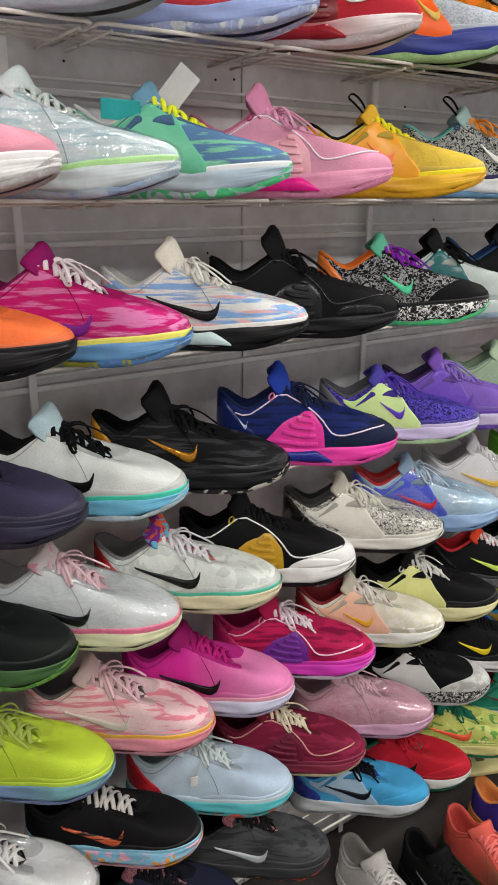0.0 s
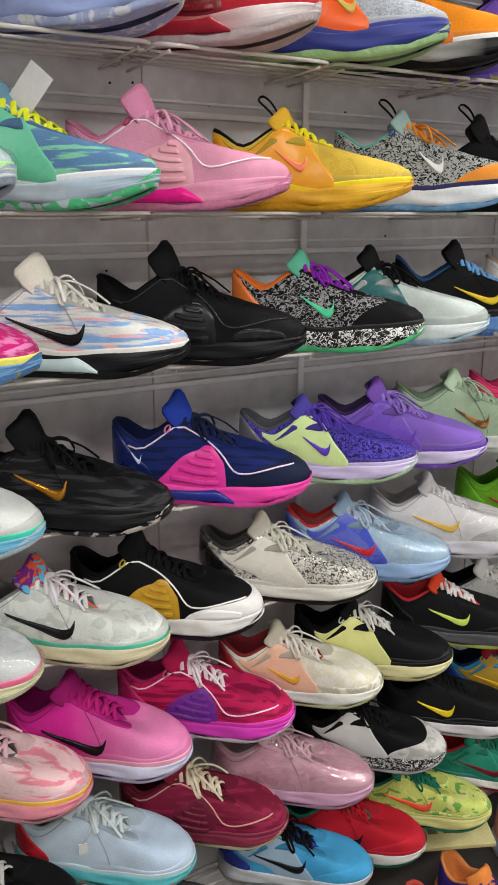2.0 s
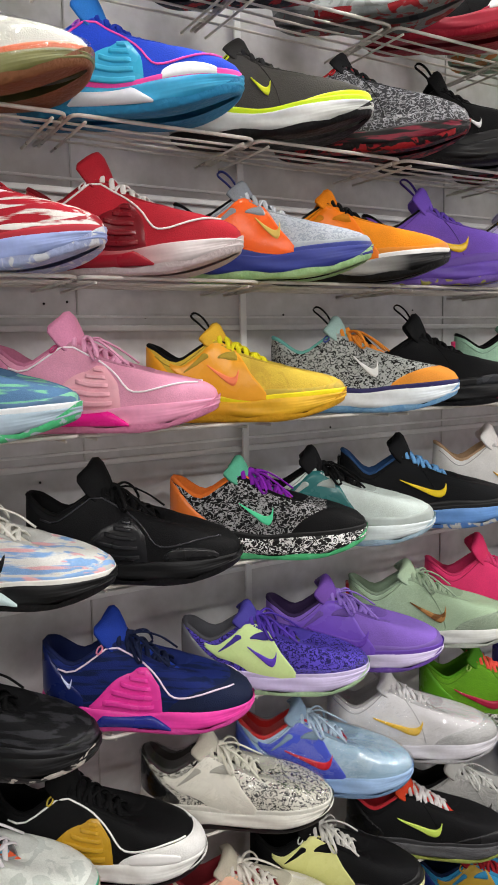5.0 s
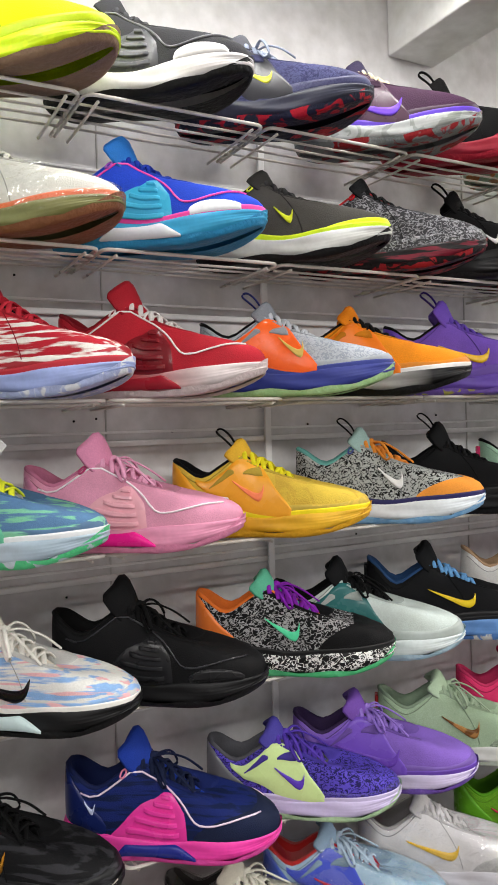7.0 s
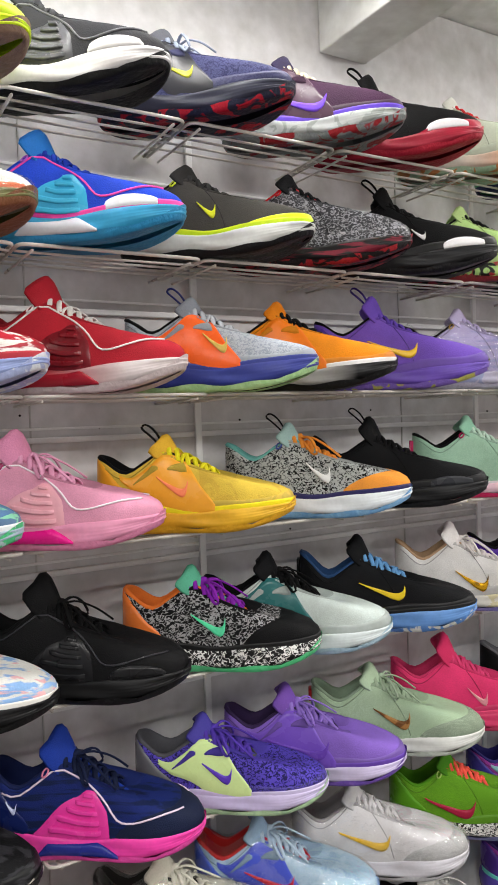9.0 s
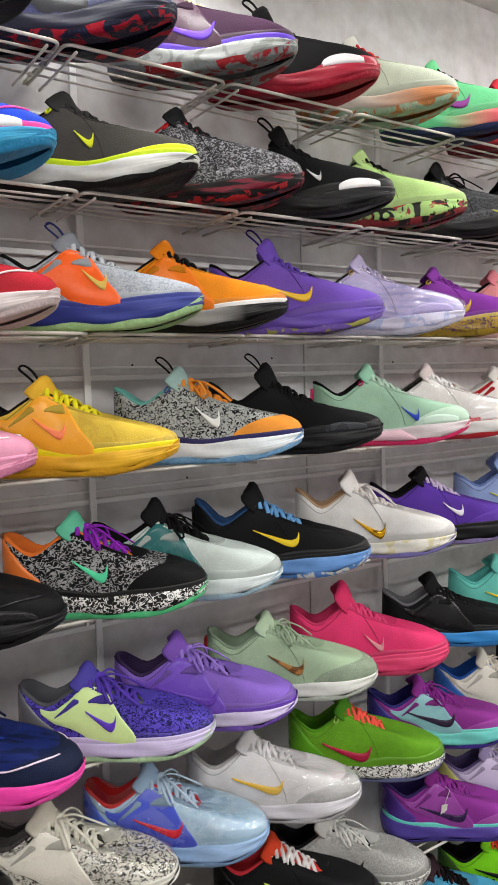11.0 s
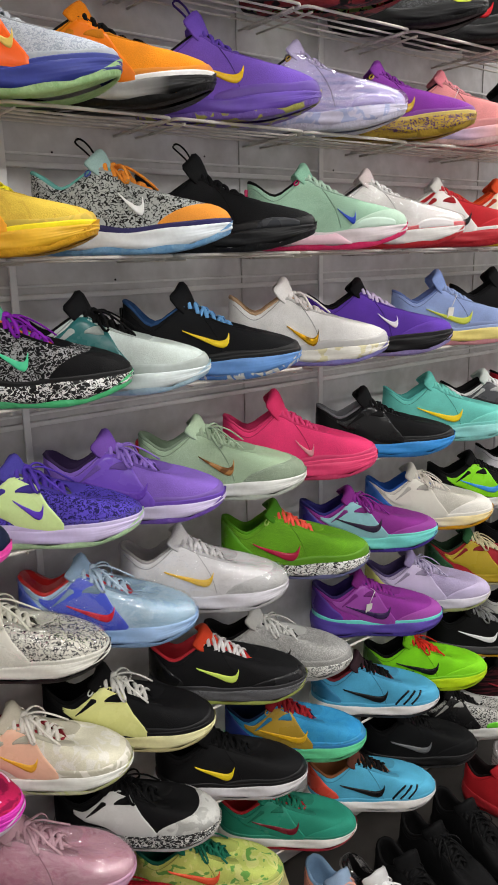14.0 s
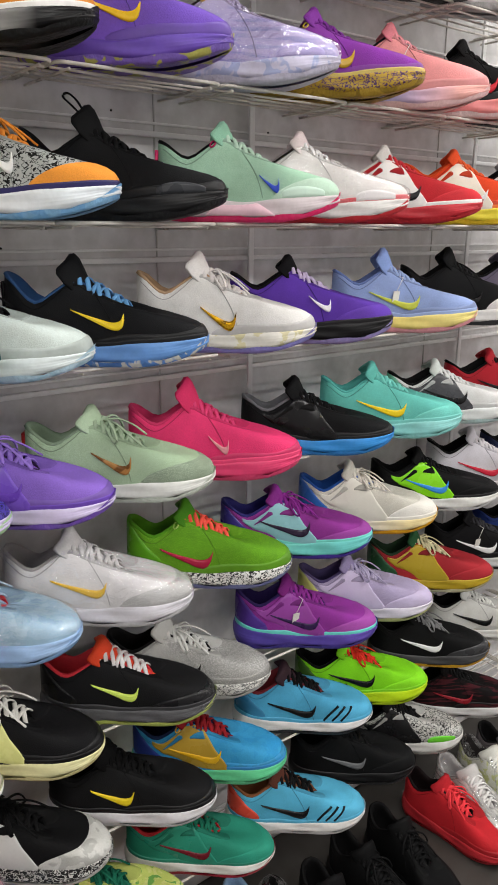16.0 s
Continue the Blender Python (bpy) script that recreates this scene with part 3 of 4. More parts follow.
    if eyelet:
        for side in (1, -1):
            c = last.at(side * ang(0.30), 0.86, 0.0012)
            t1 = last.at(side * ang(0.32), 0.86, 0.0012) - c
            t2 = last.at(side * ang(0.30), 0.93, 0.0012) - c
            t1, t2 = t1 / np.linalg.norm(t1), t2 / np.linalg.norm(t2)
            pts = [(c + 0.0052 * (t1 * math.cos(a) + t2 * math.sin(a))).tolist() for a in np.linspace(0, 2 * math.pi, 17)]
            mesh("eyelet", *tube_data(pts, 0.0014, 6), gloss(eyelet), shoe, "round eyelet")
    if loop:
        e = path[-1]
        x, z = e[0] * long, e[1] * high
        pts = rounded([(x + 0.006, 0.003, z - 0.012), (x - 0.006, 0.003, z + 0.010), (x - 0.020, 0.003, z + 0.021), (x - 0.029, 0.003, z + 0.015), (x - 0.014, 0.003, z + 0.003), (x + 0.002, 0.003, z - 0.014)], 0.012, 4)
        mesh("pull_loop", *tube_data(pts, 0.0045, 6, 0.35, up=(1, 0, 1)), cord(loop), shoe)
    if wrap:
        wob = 0.0035 + 0.0022 * np.sin(tw * 9 + len(desc)) * np.sin(tw * 5)
        v = []
        for k, u in enumerate(np.linspace(0.0, 1, 10)):
            v.append(last.at(tw, np.full(K, u), wob * (0.8 + 0.5 * math.sin(u * 9))))
        x1, y1, h = last.top(tw)
        v.append(np.stack([x1 * 0.6 + 0.4 * np.clip(x1, 0.1 * long, 0.5 * long), y1 * 0.35, h + 0.010], -1))
        film = mesh("plastic_film", np.concatenate(v).tolist(), grid_faces(len(v), K, True), FILM, shoe, "clear shrink film")
        film.visible_shadow = False
    if lit:
        mesh("heel_tab", *box_data(-0.003, -0.010, 0.088 * high, 0.003, 0.012, 0.110 * high + heelup, 0.002), gloss(lit), shoe)
    if tag:
        a = Vector((0.43 * long, -0.018, 0.116 * high))
        if tag == "hang":
            b = Vector((0.42 * long, -0.040, 0.085 * high))
            mesh("tag_string", *tube_data([a, (a + b) / 2 + Vector((0.012, 0.0, 0.010)), b], 0.0007, 5), cord("e8e6e0"), shoe)
            bx = box_data(-0.007, -0.0006, -0.024, 0.007, 0.0006, 0.0)
            ob = mesh("price_tag", *bx, surface("paper", "f2f0ea", 0.6), shoe, "small white paper tag", smooth=False)
            ob.matrix_local = pose(*b, 12, 0, 20)
        else:
            ob = mesh("price_tag", *box_data(-0.030, -0.0007, 0, 0.030, 0.0007, 0.033, 0.0), surface("paper", "dcdcdc", 0.55), shoe, "folded white paper tag", smooth=False)
            ob.matrix_local = pose(0.52 * long, -0.004, 0.132 * high, 8, -48, -8)
            ob = mesh("hang_tag", *box_data(-0.026, -0.0012, -0.010, 0.026, 0.0012, 0.016, 0.001), surface("card", tag, 0.5), shoe, "coloured swing tag", smooth=False)
            ob.matrix_local = pose(0.24 * long, -0.034, 0.112 * high, 20, 4, 5)
    return shoe


TURNED = -36.5


def shelf_shoe(row, x, desc, *args, dy=0.0, turn=0.0, nod=0.0, **kw):
    """A shoe on a shelf with its toe at x, pointing out of the wall at a slant."""
    rnd = random.Random(int(row * 1000 + x * 100))
    long = kw.setdefault("long", 0.300 + rnd.uniform(-0.006, 0.006))
    kw["high"] = kw.get("high", 1.0) * rnd.uniform(0.96, 1.06)
    kw["sole"] = kw.get("sole", 1.0) * rnd.uniform(0.94, 1.06)
    turn += rnd.uniform(-2.0, 2.0)
    shoe = basketball_shoe(desc, *args, **kw)
    a = radians(TURNED + turn)
    shoe.matrix_world = pose(x - long * math.cos(a), 0.875 + dy - long * math.sin(a), SHELF_Z[row] + 0.003, 0, nod, TURNED + turn)
    return shoe


# ---------------------------------------------------------------- top row
shelf_shoe(0, 0.50, "pale grey and white", "c9ccd0", "e8e8e8", "d0d0d0", "222222", "dddddd")
shelf_shoe(0, 0.706, "neon yellow herringbone-soled", "d4f000", "c9e800", "8a6f5a", "", "d4f000", mpat=("blot", "d4f000"))
shelf_shoe(0, 0.895, "black and white ribbed", "3a3a3e", "e9e6e6", "141416", "", "4a4a4e", panel="55555a", pipe="77777c", strap="e9e6e6")
shelf_shoe(0, 1.096, "navy wavy-patterned yellow-striped", "4a4c74", "2c2e40", "20243c", "e6e83c", "9aa4b8", "5c5e66", pat=("scrib", "34365c"), opat=("blot", "c01830"), counter="3c3c40", swo=(0.30, 0.56, 0.42, 0.7), bow=1.0)
shelf_shoe(0, 1.312, "dark plum and violet translucent-soled", "4a3048", "b8bcbc", "8a9090", "7a50d8", "e8dcb8", "3a3450", mpat=("blot", "9aa09c"), opat=("blot", "a02028"), rand="6a48d0", counter="57414f")
shelf_shoe(0, 1.490, "black, white and crimson", "1c1b1d", "a82038", "b82038", "", "1c1b1d", strap="e6e2e4", loop="1a1a1c", toe="a82038", cap=0.2, tall=0.012)
shelf_shoe(0, 1.690, "pale green grey orange-soled", "c8d0bc", "d8d4c8", "a8c4a8", "", "c8242c", "d8d8d0", opat=("blot", "c8844c"), mpat=("fade", "cc8450"))
shelf_shoe(0, 1.905, "mint green, navy and coral", "6cc88c", "58b880", "24305c", "8a3a90", "1c1c1e", "6cc88c", mpat=("fade", "e04860"), heel="e07830")
shelf_shoe(0, 2.11, "red and dark red", "c02838", "b82838", "8c1c28", "1a1a1c", "1a1a1c", mpat=("blot", "d84858"))
shelf_shoe(0, 2.32, "white and grey", "d8d8d8", "e8e8e8", "b0b0b0", "1c1c1e", "e8e8e8")
# ---------------------------------------------------------------- second row
shelf_shoe(1, 0.50, "cream and olive", "d8d4c4", "b4b48c", "8c8458", "", "e0dccc")
shelf_shoe(1, 0.706, "film-wrapped white and olive", "dfe0d8", "8f9668", "8a5a3c", "", "f0f0e8", rand="f07848", mpat=("fade", "7a7a48"), wrap=1.0)
shelf_shoe(1, 0.909, "blue, pink and turquoise", "2a4fd8", "38a4d4", "2f93c8", "", "1f3cb0", "2f7fd8", panel="3fb0d8", rand="ff4fb4", ins="d8dce4", strap="f0f2f6", pipe="ff58b8", tall=0.016, tip="2b2ca0", eyelet="b04fc8", lining="2347c8")
shelf_shoe(1, 1.124, "charcoal with neon yellow", "4c4a46", "d8dad6", "17171a", "e8f030", "3a3a3a", "3c3b39", rand="d8f818", toe="ddf820", cap=0.22, swo=(0.36, 0.56, 0.42, 0.75), eyelet="d8e830", opat=("blot", "1c1c1c"))
shelf_shoe(1, 1.318, "black and red-splashed cracked-leather", "3c3c40", "2a2628", "241a1e", "", "1c1c1e", "2c2c30", pat=("scrib", "9a9aa0"), mpat=("streak", "7a1c30"), opat=("blot", "a01c24"), lining="c02028", eyelet="c82028")
shelf_shoe(1, 1.520, "black and white strapped", "1d1d1f", "202024", "28282c", "f2f2f2", "1a1a1c", "1b1b1d", strap="eeecee", loop="151517", tall=0.012, swo=(0.44, 0.62, 0.42, 0.6))
shelf_shoe(1, 1.710, "pale lime camouflage-soled", "c8ec98", "b8e088", "8c2c30", "", "1a1a1c", "d0f0a0", mpat=("blot", "2c2c24", "b03038"), opat=("blot", "28281e"))
shelf_shoe(1, 1.925, "black cracked-leather", "3a3b3e", "26262a", "1c1c1e", "dce048", "141414", "1a1a1c", pat=("scrib", "5c5d62"), tall=0.014, bow=1.0, swo=(0.62, 0.9, 0.15, 0.5))
shelf_shoe(1, 2.13, "black and red", "202022", "2a2a2c", "1c1c1e", "c02028", "141414")
shelf_shoe(1, 2.34, "grey and white", "9c9ca0", "e0e0e0", "c0c0c0", "1c1c1e", "e8e8e8")
# ---------------------------------------------------------------- third row
shelf_shoe(2, 0.50, "yellow and grey", "d8c840", "d0d4dc", "b0b4c0", "", "e8d840")
shelf_shoe(2, 0.712, "red and white, pale-blue-soled", "b82434", "9fb0e4", "b4c0e8", "", "c83040", pat=("streak", "f0ece8"), rand="c02c3c", opat=("blot", "e8ecf4"))
shelf_shoe(2, 0.903, "bright red white-piped", "bc2836", "c03440", "d8c8c8", "", "f0ece8", "b82634", panel="7c1822", pipe="f2eeea", ins="a01c2c", mpat=("fade", "e0d4d4"), tall=0.016, eyelet="f0ecec", heel="a81e2c", lining="8c1a26")
shelf_shoe(2, 1.123, "grey, orange and navy pale-green-soled", "c2c8d0", "2c3a8c", "b4dca0", "e0c060", "c8ccd4", "8c9098", pat=("scrib", "a4acb8"), counter="ff6a28", mpat=("fade", "3a4494"), opat=("blot", "a8d494"), swo=(0.36, 0.60, 0.40, 0.9), loop="2c3478", rand="344090")
shelf_shoe(2, 1.279, "orange, white and black", "ff9a20", "f2efec", "1b1b1d", "", "1a1a1c", "e88418", mpat=("fade", "1c1c1e"), counter="f07c18", lining="2a2a2a", opat=("blot", "161616"), rand="f2efec", heel="f08018")
shelf_shoe(2, 1.490, "violet gold-striped", "7a58c4", "6a4cb4", "8468c8", "f0c428", "6448b0", "7050bc", loop="46308c", tall=0.014, swo=(0.24, 0.64, 0.42, 0.9), heel="5c40a4", opat=("blot", "b8b460"))
shelf_shoe(2, 1.700, "film-wrapped lilac ribbed", "c0b4e0", "d4d0e8", "cfcbe0", "", "c8bce4", "cfc4ea", pat=("streak", "a8a4d8"), wrap=1.0, mpat=("blot", "b0b8e0"), eyelet="c8a040", strap="b4a8dc")
shelf_shoe(2, 1.903, "purple gold-soled", "8e3ca8", "b8962c", "a8882c", "c8a030", "7a3090", "8a3ca4", mpat=("scrib", "4c2c5c"), rand="c8b060", opat=("blot", "8c7020"), eyelet="d0b040", heel="6c2c84", lining="2a1a2e")
shelf_shoe(2, 2.090, "coral pink and lilac", "f4a0a0", "c4b8e4", "f0c8c8", "", "f0a0a8", "ee8c98", mpat=("fade", "f0b0a8"), tag="hang", lining="2a2430")
shelf_shoe(2, 2.30, "black and red pale-soled", "201c1e", "f09090", "e8d0d0", "c82030", "1a1a1a")
shelf_shoe(2, 2.50, "black and grey", "26262a", "3c3c40", "202022", "c0c0c0", "1a1a1a")
# ---------------------------------------------------------------- fourth row
shelf_shoe(3, 0.15, "white and pink", "f0e4e8", "f0f0f2", "d8d8d8", "e8a0b0", "f0e8e8")
shelf_shoe(3, 0.341, "pink and white", "f0a0b4", "f2f0f0", "c8c4c4", "f4f0f0", "f0b0c0", mpat=("blot", "e4e0e0"), rand="f6f2f2")
shelf_shoe(3, 0.497, "film-wrapped icy white and mint", "c4d4d8", "ccd6da", "b8c8d8", "", "d8e4e0", "d0dcdc", pat=("streak", "a8c4cc"), rand="b8ec9c", wrap=1.0, opat=("blot", "a0b8dc"))
shelf_shoe(3, 0.672, "slate blue, green and yellow", "5a80a8", "c8d4dc", "58d08c", "", "e8f038", "6c98b0", pat=("streak", "80c8a4"), rand="e8ecf0", mpat=("fade", "a8bccc"), opat=("blot", "c8d8e0"), tag="38b8b8", lining="d8d8d8", counter="64b894")
shelf_shoe(3, 0.862, "soft pink white-piped", "e49cb8", "ec9cbc", "e48cb0", "", "e8a4c4", "e090b4", panel="e8a8b4", pipe="f6ecf0", tall=0.020, eyelet="b03468", mpat=("fade", "ea9abb"), ins="f01c90", heel="d488a8", lining="c87898", counter="", bow=0.8)
shelf_shoe(3, 1.073, "golden yellow", "e4c44c", "e8a824", "e8ac28", "ff8a5c", "f0e428", "eab838", counter="f2a830", rand="ffe818", swo=(0.26, 0.52, 0.42, 0.9), pat=("blot", "dcb848"), mpat=("fade", "ecb830"), loop="202020", heel="f0a428")
shelf_shoe(3, 1.302, "graffiti-printed orange and grey, blue-soled", "b4b8b6", "e9eaec", "88b8e0", "f2f2f0", "e89038", "98b4b0", pat=("scrib", "2a2a2a"), toe="ee9a3c", cap=0.55, mpat=("fade", "e4ebf0"), opat=("blot", "78acdc"), loop="1a1a1c", rand="28245c", lining="6cb0a8", swo=(0.38, 0.62, 0.42, 0.95), eyelet="384890", bow=0.5)
shelf_shoe(3, 1.480, "all-black", "232427", "26272a", "2c2d30", "", "1a1a1c", "1f2022", loop="161618", tall=0.018, heelup=0.012, strap="303236", lining="17171a", lit="1a1a1c")
shelf_shoe(3, 1.710, "pale mint, pink-soled", "b4d8c0", "dccfd4", "e82c6c", "2848c0", "c8e4d0", "98ccb0", pat=("weave", "a0c8ac"), mpat=("fade", "dcd0d4"), rand="", swo=(0.50, 0.70, 0.3, 0.8), strap="c8e0d0", lit="e83070", eyelet="c02860", toe="c0dcc8", cap=0.5, ins="f0c8d4", opat=("blot", "e83870"))
shelf_shoe(3, 1.882, "film-wrapped white and red", "e8e4e2", "e8e6e4", "c83038", "c8303a", "f0eeee", "e8d8d8", wrap=1.0, rand="d85058", strap="e4e0e0", swo=(0.22, 0.5, 0.45, 0.7))
shelf_shoe(3, 2.100, "red and white", "c82c34", "c4303a", "b82830", "1c1c1e", "d03840", "e8e4e0", rand="f2f0ee", counter="eae6e2", lining="e4e0dc", toe="cc343c", cap=0.5)
shelf_shoe(3, 2.31, "orange, white and yellow", "f0502c", "e8d840", "f0c830", "e8e8e8", "f06838", "f0582c", counter="ece4d4", rand="f07830", lining="e85828")
shelf_shoe(3, 2.51, "white and grey", "d0d0d4", "e4e4e4", "c0c0c0", "222224", "e8e8e8")
# ---------------------------------------------------------------- fifth row
shelf_shoe(4, 0.16, "yellow and black", "e0c030", "202020", "282828", "202020", "202020")
shelf_shoe(4, 0.344, "bright orange, black-soled", "ff7c44", "262428", "2c2a2e", "", "ff8a50", "ff8048", rand="2a282c")
shelf_shoe(4, 0.509, "magenta flame-printed, blue-and-yellow-soled", "c81c74", "6a9ccc", "5c88c0", "7a2888", "f0e4e8", "8c1460", pat=("streak", "d87cb0"), rand="f2ea70", heel="b01868", opat=("blot", "b0a838"), lining="78104c", bow=0.6)
shelf_shoe(4, 0.707, "white brush-stroked black-soled", "e8e8e4", "1f1f21", "2a2a2c", "232326", "f0eee6", "e8e2d4", pat=("streak", "8cb4e4", "ecb8bc"), rand="f2f0ea", lining="c8c8c4", bow=1.2, tall=0.018, tip="e09080", ins="cfe4e4")
shelf_shoe(4, 0.891, "all-black ribbed", "242427", "232326", "28282b", "", "1a1a1c", "1c1c1e", panel="303034", pipe="323236", tall=0.022, lining="161618", bow=0.9, strap="2b2b2e")
shelf_shoe(4, 1.112, "black graffiti-printed green-soled purple-laced", "26262a", "1b1b1d", "5cd48c", "58dca4", "8c28b4", "60b898", pat=("scrib", "a8a8aa"), toe="222224", cap=0.75, mpat=("scrib", "f0f0ee"), rand="2a2a2c", lining="e87830", bow=0.4, text=("DK", 0.84, 0.030, 0.015, "f2f2f0"), swo=(0.30, 0.58, 0.38, 0.95), opat=("blot", "68dc98"), heel="e87c38")
shelf_shoe(4, 1.252, "white and teal translucent, black-tongued", "d0dcd8", "e6ecec", "bcd8e8", "", "1c1c1e", "1c1c20", counter="2c6868", mpat=("fade", "dfeaec"), lining="1a1a1c", bow=0.6, heel="d8e4e4", tall=0.010, opat=("blot", "a8cce0"))
shelf_shoe(4, 1.444, "black yellow-striped, sky-blue-soled", "25262a", "6c9cdc", "5c8cd0", "f0d028", "6ca4d8", "1f2024", lit="1a1a1c", heelup=0.016, tall=0.016, swo=(0.28, 0.66, 0.40, 0.85), opat=("blot", "d8d8d0"), rand="25262a", lining="2c4c78")
shelf_shoe(4, 1.667, "white, gold-striped, speckled-soled", "e4e2e0", "e6e3da", "8c88cc", "d9a520", "e8e2e0", "e8e4e2", mpat=("blot", "d8d0a8"), heelup=0.006, bow=0.8, swo=(0.30, 0.60, 0.24, 1.1), lining="b89878", spat=("blot", "6a4c14"), tall=0.010)
shelf_shoe(4, 1.858, "deep purple and black", "5c38a4", "1c1c20", "9c90c8", "ece8f0", "c8b8d8", "18161c", rand="28242c", lining="1c1820", toe="6440ac", cap=0.5, swo=(0.42, 0.66, 0.42, 0.8))
shelf_shoe(4, 2.114, "powder blue, yellow-and-pink-soled", "94a8d8", "ecd878", "e8a0a8", "c8d050", "a0b4e0", "8ca4dc", tall=0.018, tag="hang", mpat=("fade", "ecdc88"), lining="6c80b8", rand="9cb0dc")
shelf_shoe(4, 2.32, "black and white", "28282b", "ece9e8", "38383a", "1c1c1e", "2c2c2e", "202022", toe="e4e0e0", cap=0.6, tall=0.01)
shelf_shoe(4, 2.52, "grey and violet", "6c6478", "9c98a8", "58505c", "", "8c8494")
# ---------------------------------------------------------------- sixth row
shelf_shoe(5, 0.16, "teal and dark", "2c6c70", "2a3a48", "28343c", "", "3c7c80")
shelf_shoe(5, 0.344, "dark navy purple knitted", "38344c", "2e2b40", "30303c", "", "2c2a3c", "2c2a3c", rand="2c2a3e")
shelf_shoe(5, 0.496, "white black-striped, teal-lined", "dfe3e0", "78c0e0", "c8dce8", "1d1d1f", "1b1b1d", "b8d0d8", rand="48ccb0", mpat=("fade", "6cb4d4"), opat=("blot", "d0e4ec"), tall=0.012, bow=0.5, lining="2a2a2a", heel="78b4c4", tip="1c1c1e")
shelf_shoe(5, 0.676, "black gold-striped", "2b2b2e", "242427", "2c2c2f", "c98a30", "1c1c1e", "161618", tall=0.026, lining="1c1c1e", heel="c88820", tip="8c7c30", pat=("streak", "343438"), opat=("blot", "d8d0c8"), swo=(0.24, 0.60, 0.38, 1.0), bow=0.4)
shelf_shoe(5, 0.905, "navy and hot pink ribbed", "1c2a6c", "ff48b4", "ff58bc", "c8d0f0", "1a2240", "203c9c", panel="e83ca0", pipe="f0d8ec", pat=("streak", "142048"), tall=0.020, eyelet="e888a8", lining="1a2450", toe="1c2440", cap=0.55, ins="26308c", heel="18245c", tip="2c54c0", swo=(0.06, 0.20, 0.55, 0.5), bow=0.3)
shelf_shoe(5, 1.116, "violet and lime animal-striped", "5c4cc0", "d0c4ec", "c8ecbc", "6040c0", "5a40b4", "5048a8", pat=("scrib", "241e58"), counter="d4eca0", mpat=("fade", "d4c8ee"), rand="d0c4ec", lining="58585e", swo=(0.30, 0.56, 0.36, 0.9), bow=0.9, heel="6c6c72", opat=("blot", "bce0b4"))
shelf_shoe(5, 1.274, "medium purple", "8a68c8", "dcd4f0", "7c58c0", "6a44b0", "9c7cd8", "7c54b4", mpat=("fade", "d8ccf0"), counter="7450bc", rand="6c48b4", lining="3a2a50", tall=0.008, bow=0.5, opat=("blot", "8c68c8"))
shelf_shoe(5, 1.455, "sage green with copper stripe", "b4ccac", "e8eae6", "d4dcd0", "a87840", "a8bca0", "b8d0b0", pat=("weave", "a4bc9c"), lit="c83030", toe="b8c8b0", cap=0.5, toepat=("weave", "7c8c78"), spat=("blot", "704820"), lining="8ca088", bow=0.8, swo=(0.30, 0.62, 0.34, 1.0))
shelf_shoe(5, 1.641, "watermelon pink", "e83c74", "e44474", "e84c7c", "d89098", "e04478", "dc3468", tall=0.020, lining="d03868", swo=(0.40, 0.62, 0.34, 0.9), rand="e44474")
shelf_shoe(5, 1.881, "black with bright blue sole", "2a2b2e", "3c94e0", "388cd8", "", "1c1c1e", "1c1c1f", lining="6c6c70", tall=0.012, wrap=0.0, rand="28292c", pat=("weave", "202124"), counter="222225")
shelf_shoe(5, 2.092, "turquoise yellow-striped", "6cc8bc", "88d8d4", "94dcd8", "f0d020", "78d0c4", "68c4b8", rand="7cd0c8", toe="78d0c4", cap=0.5, lining="5cb8b0", mpat=("fade", "98dcd8"))
shelf_shoe(5, 2.30, "white and black mint-heeled", "e4e4e4", "e8ecec", "c0d8d8", "1c1c1e", "e8e8e8", "d8e0dc", counter="48484c", heel="70b89c")
shelf_shoe(5, 2.50, "red and black", "b02430", "e8e4e0", "c8c4c0", "1c1c1e", "242426")
# ---------------------------------------------------------------- seventh row
shelf_shoe(6, 0.14, "rose and grey", "c83c64", "d8d8d8", "b0b0b0", "", "e0d8d8")
shelf_shoe(6, 0.315, "dark green and black", "28322e", "3c5c34", "78b050", "", "1c1c1e", "202622", opat=("blot", "5c9c40"))
shelf_shoe(6, 0.478, "film-wrapped pale grey, pink-and-cream-soled", "d4dadb", "e0e2b8", "d8d8b8", "2a2a2e", "e8c4cc", "dcd0d0", rand="f27ca0", wrap=1.0, tpat=("blot", "e8a0b0"), lining="c8c4c4", heel="c03468", bow=0.5, mpat=("fade", "dcdcb4"))
shelf_shoe(6, 0.664, "white marbled teal-lined", "e2e6e0", "dcd2b0", "d8ceb0", "26282c", "e4e0e4", "e0603c", pat=("blot", "ccd2cc"), rand="58c0a4", tpat=("blot", "7c2c88", "5cb8d8"), lining="8c8c8c", tall=0.014, heel="c02c34", bow=0.4, tip="f0f0f0")
shelf_shoe(6, 0.823, "black, white and gold-ribbed", "1e1e20", "ecebe8", "222224", "", "1c1c1e", "1a1a1c", panel="c09428", toe="ebeae8", cap=0.42, pipe="efeeea", lining="1a1a1c", tall=0.014, tip="8c8040", eyelet="c8b040", strap="eceae8")
shelf_shoe(6, 1.044, "black and cream newsprint-patterned", "dedcd0", "e8e6dc", "2a2a2c", "", "e4e2d4", "d8d4c4", pat=("scrib", "1e1e20"), counter="e2dfd2", lining="3a3836", bow=0.9, eyelet="282828", wrap=0.6, heel="1c1c1e", rand="e4e2d8", tall=0.006)
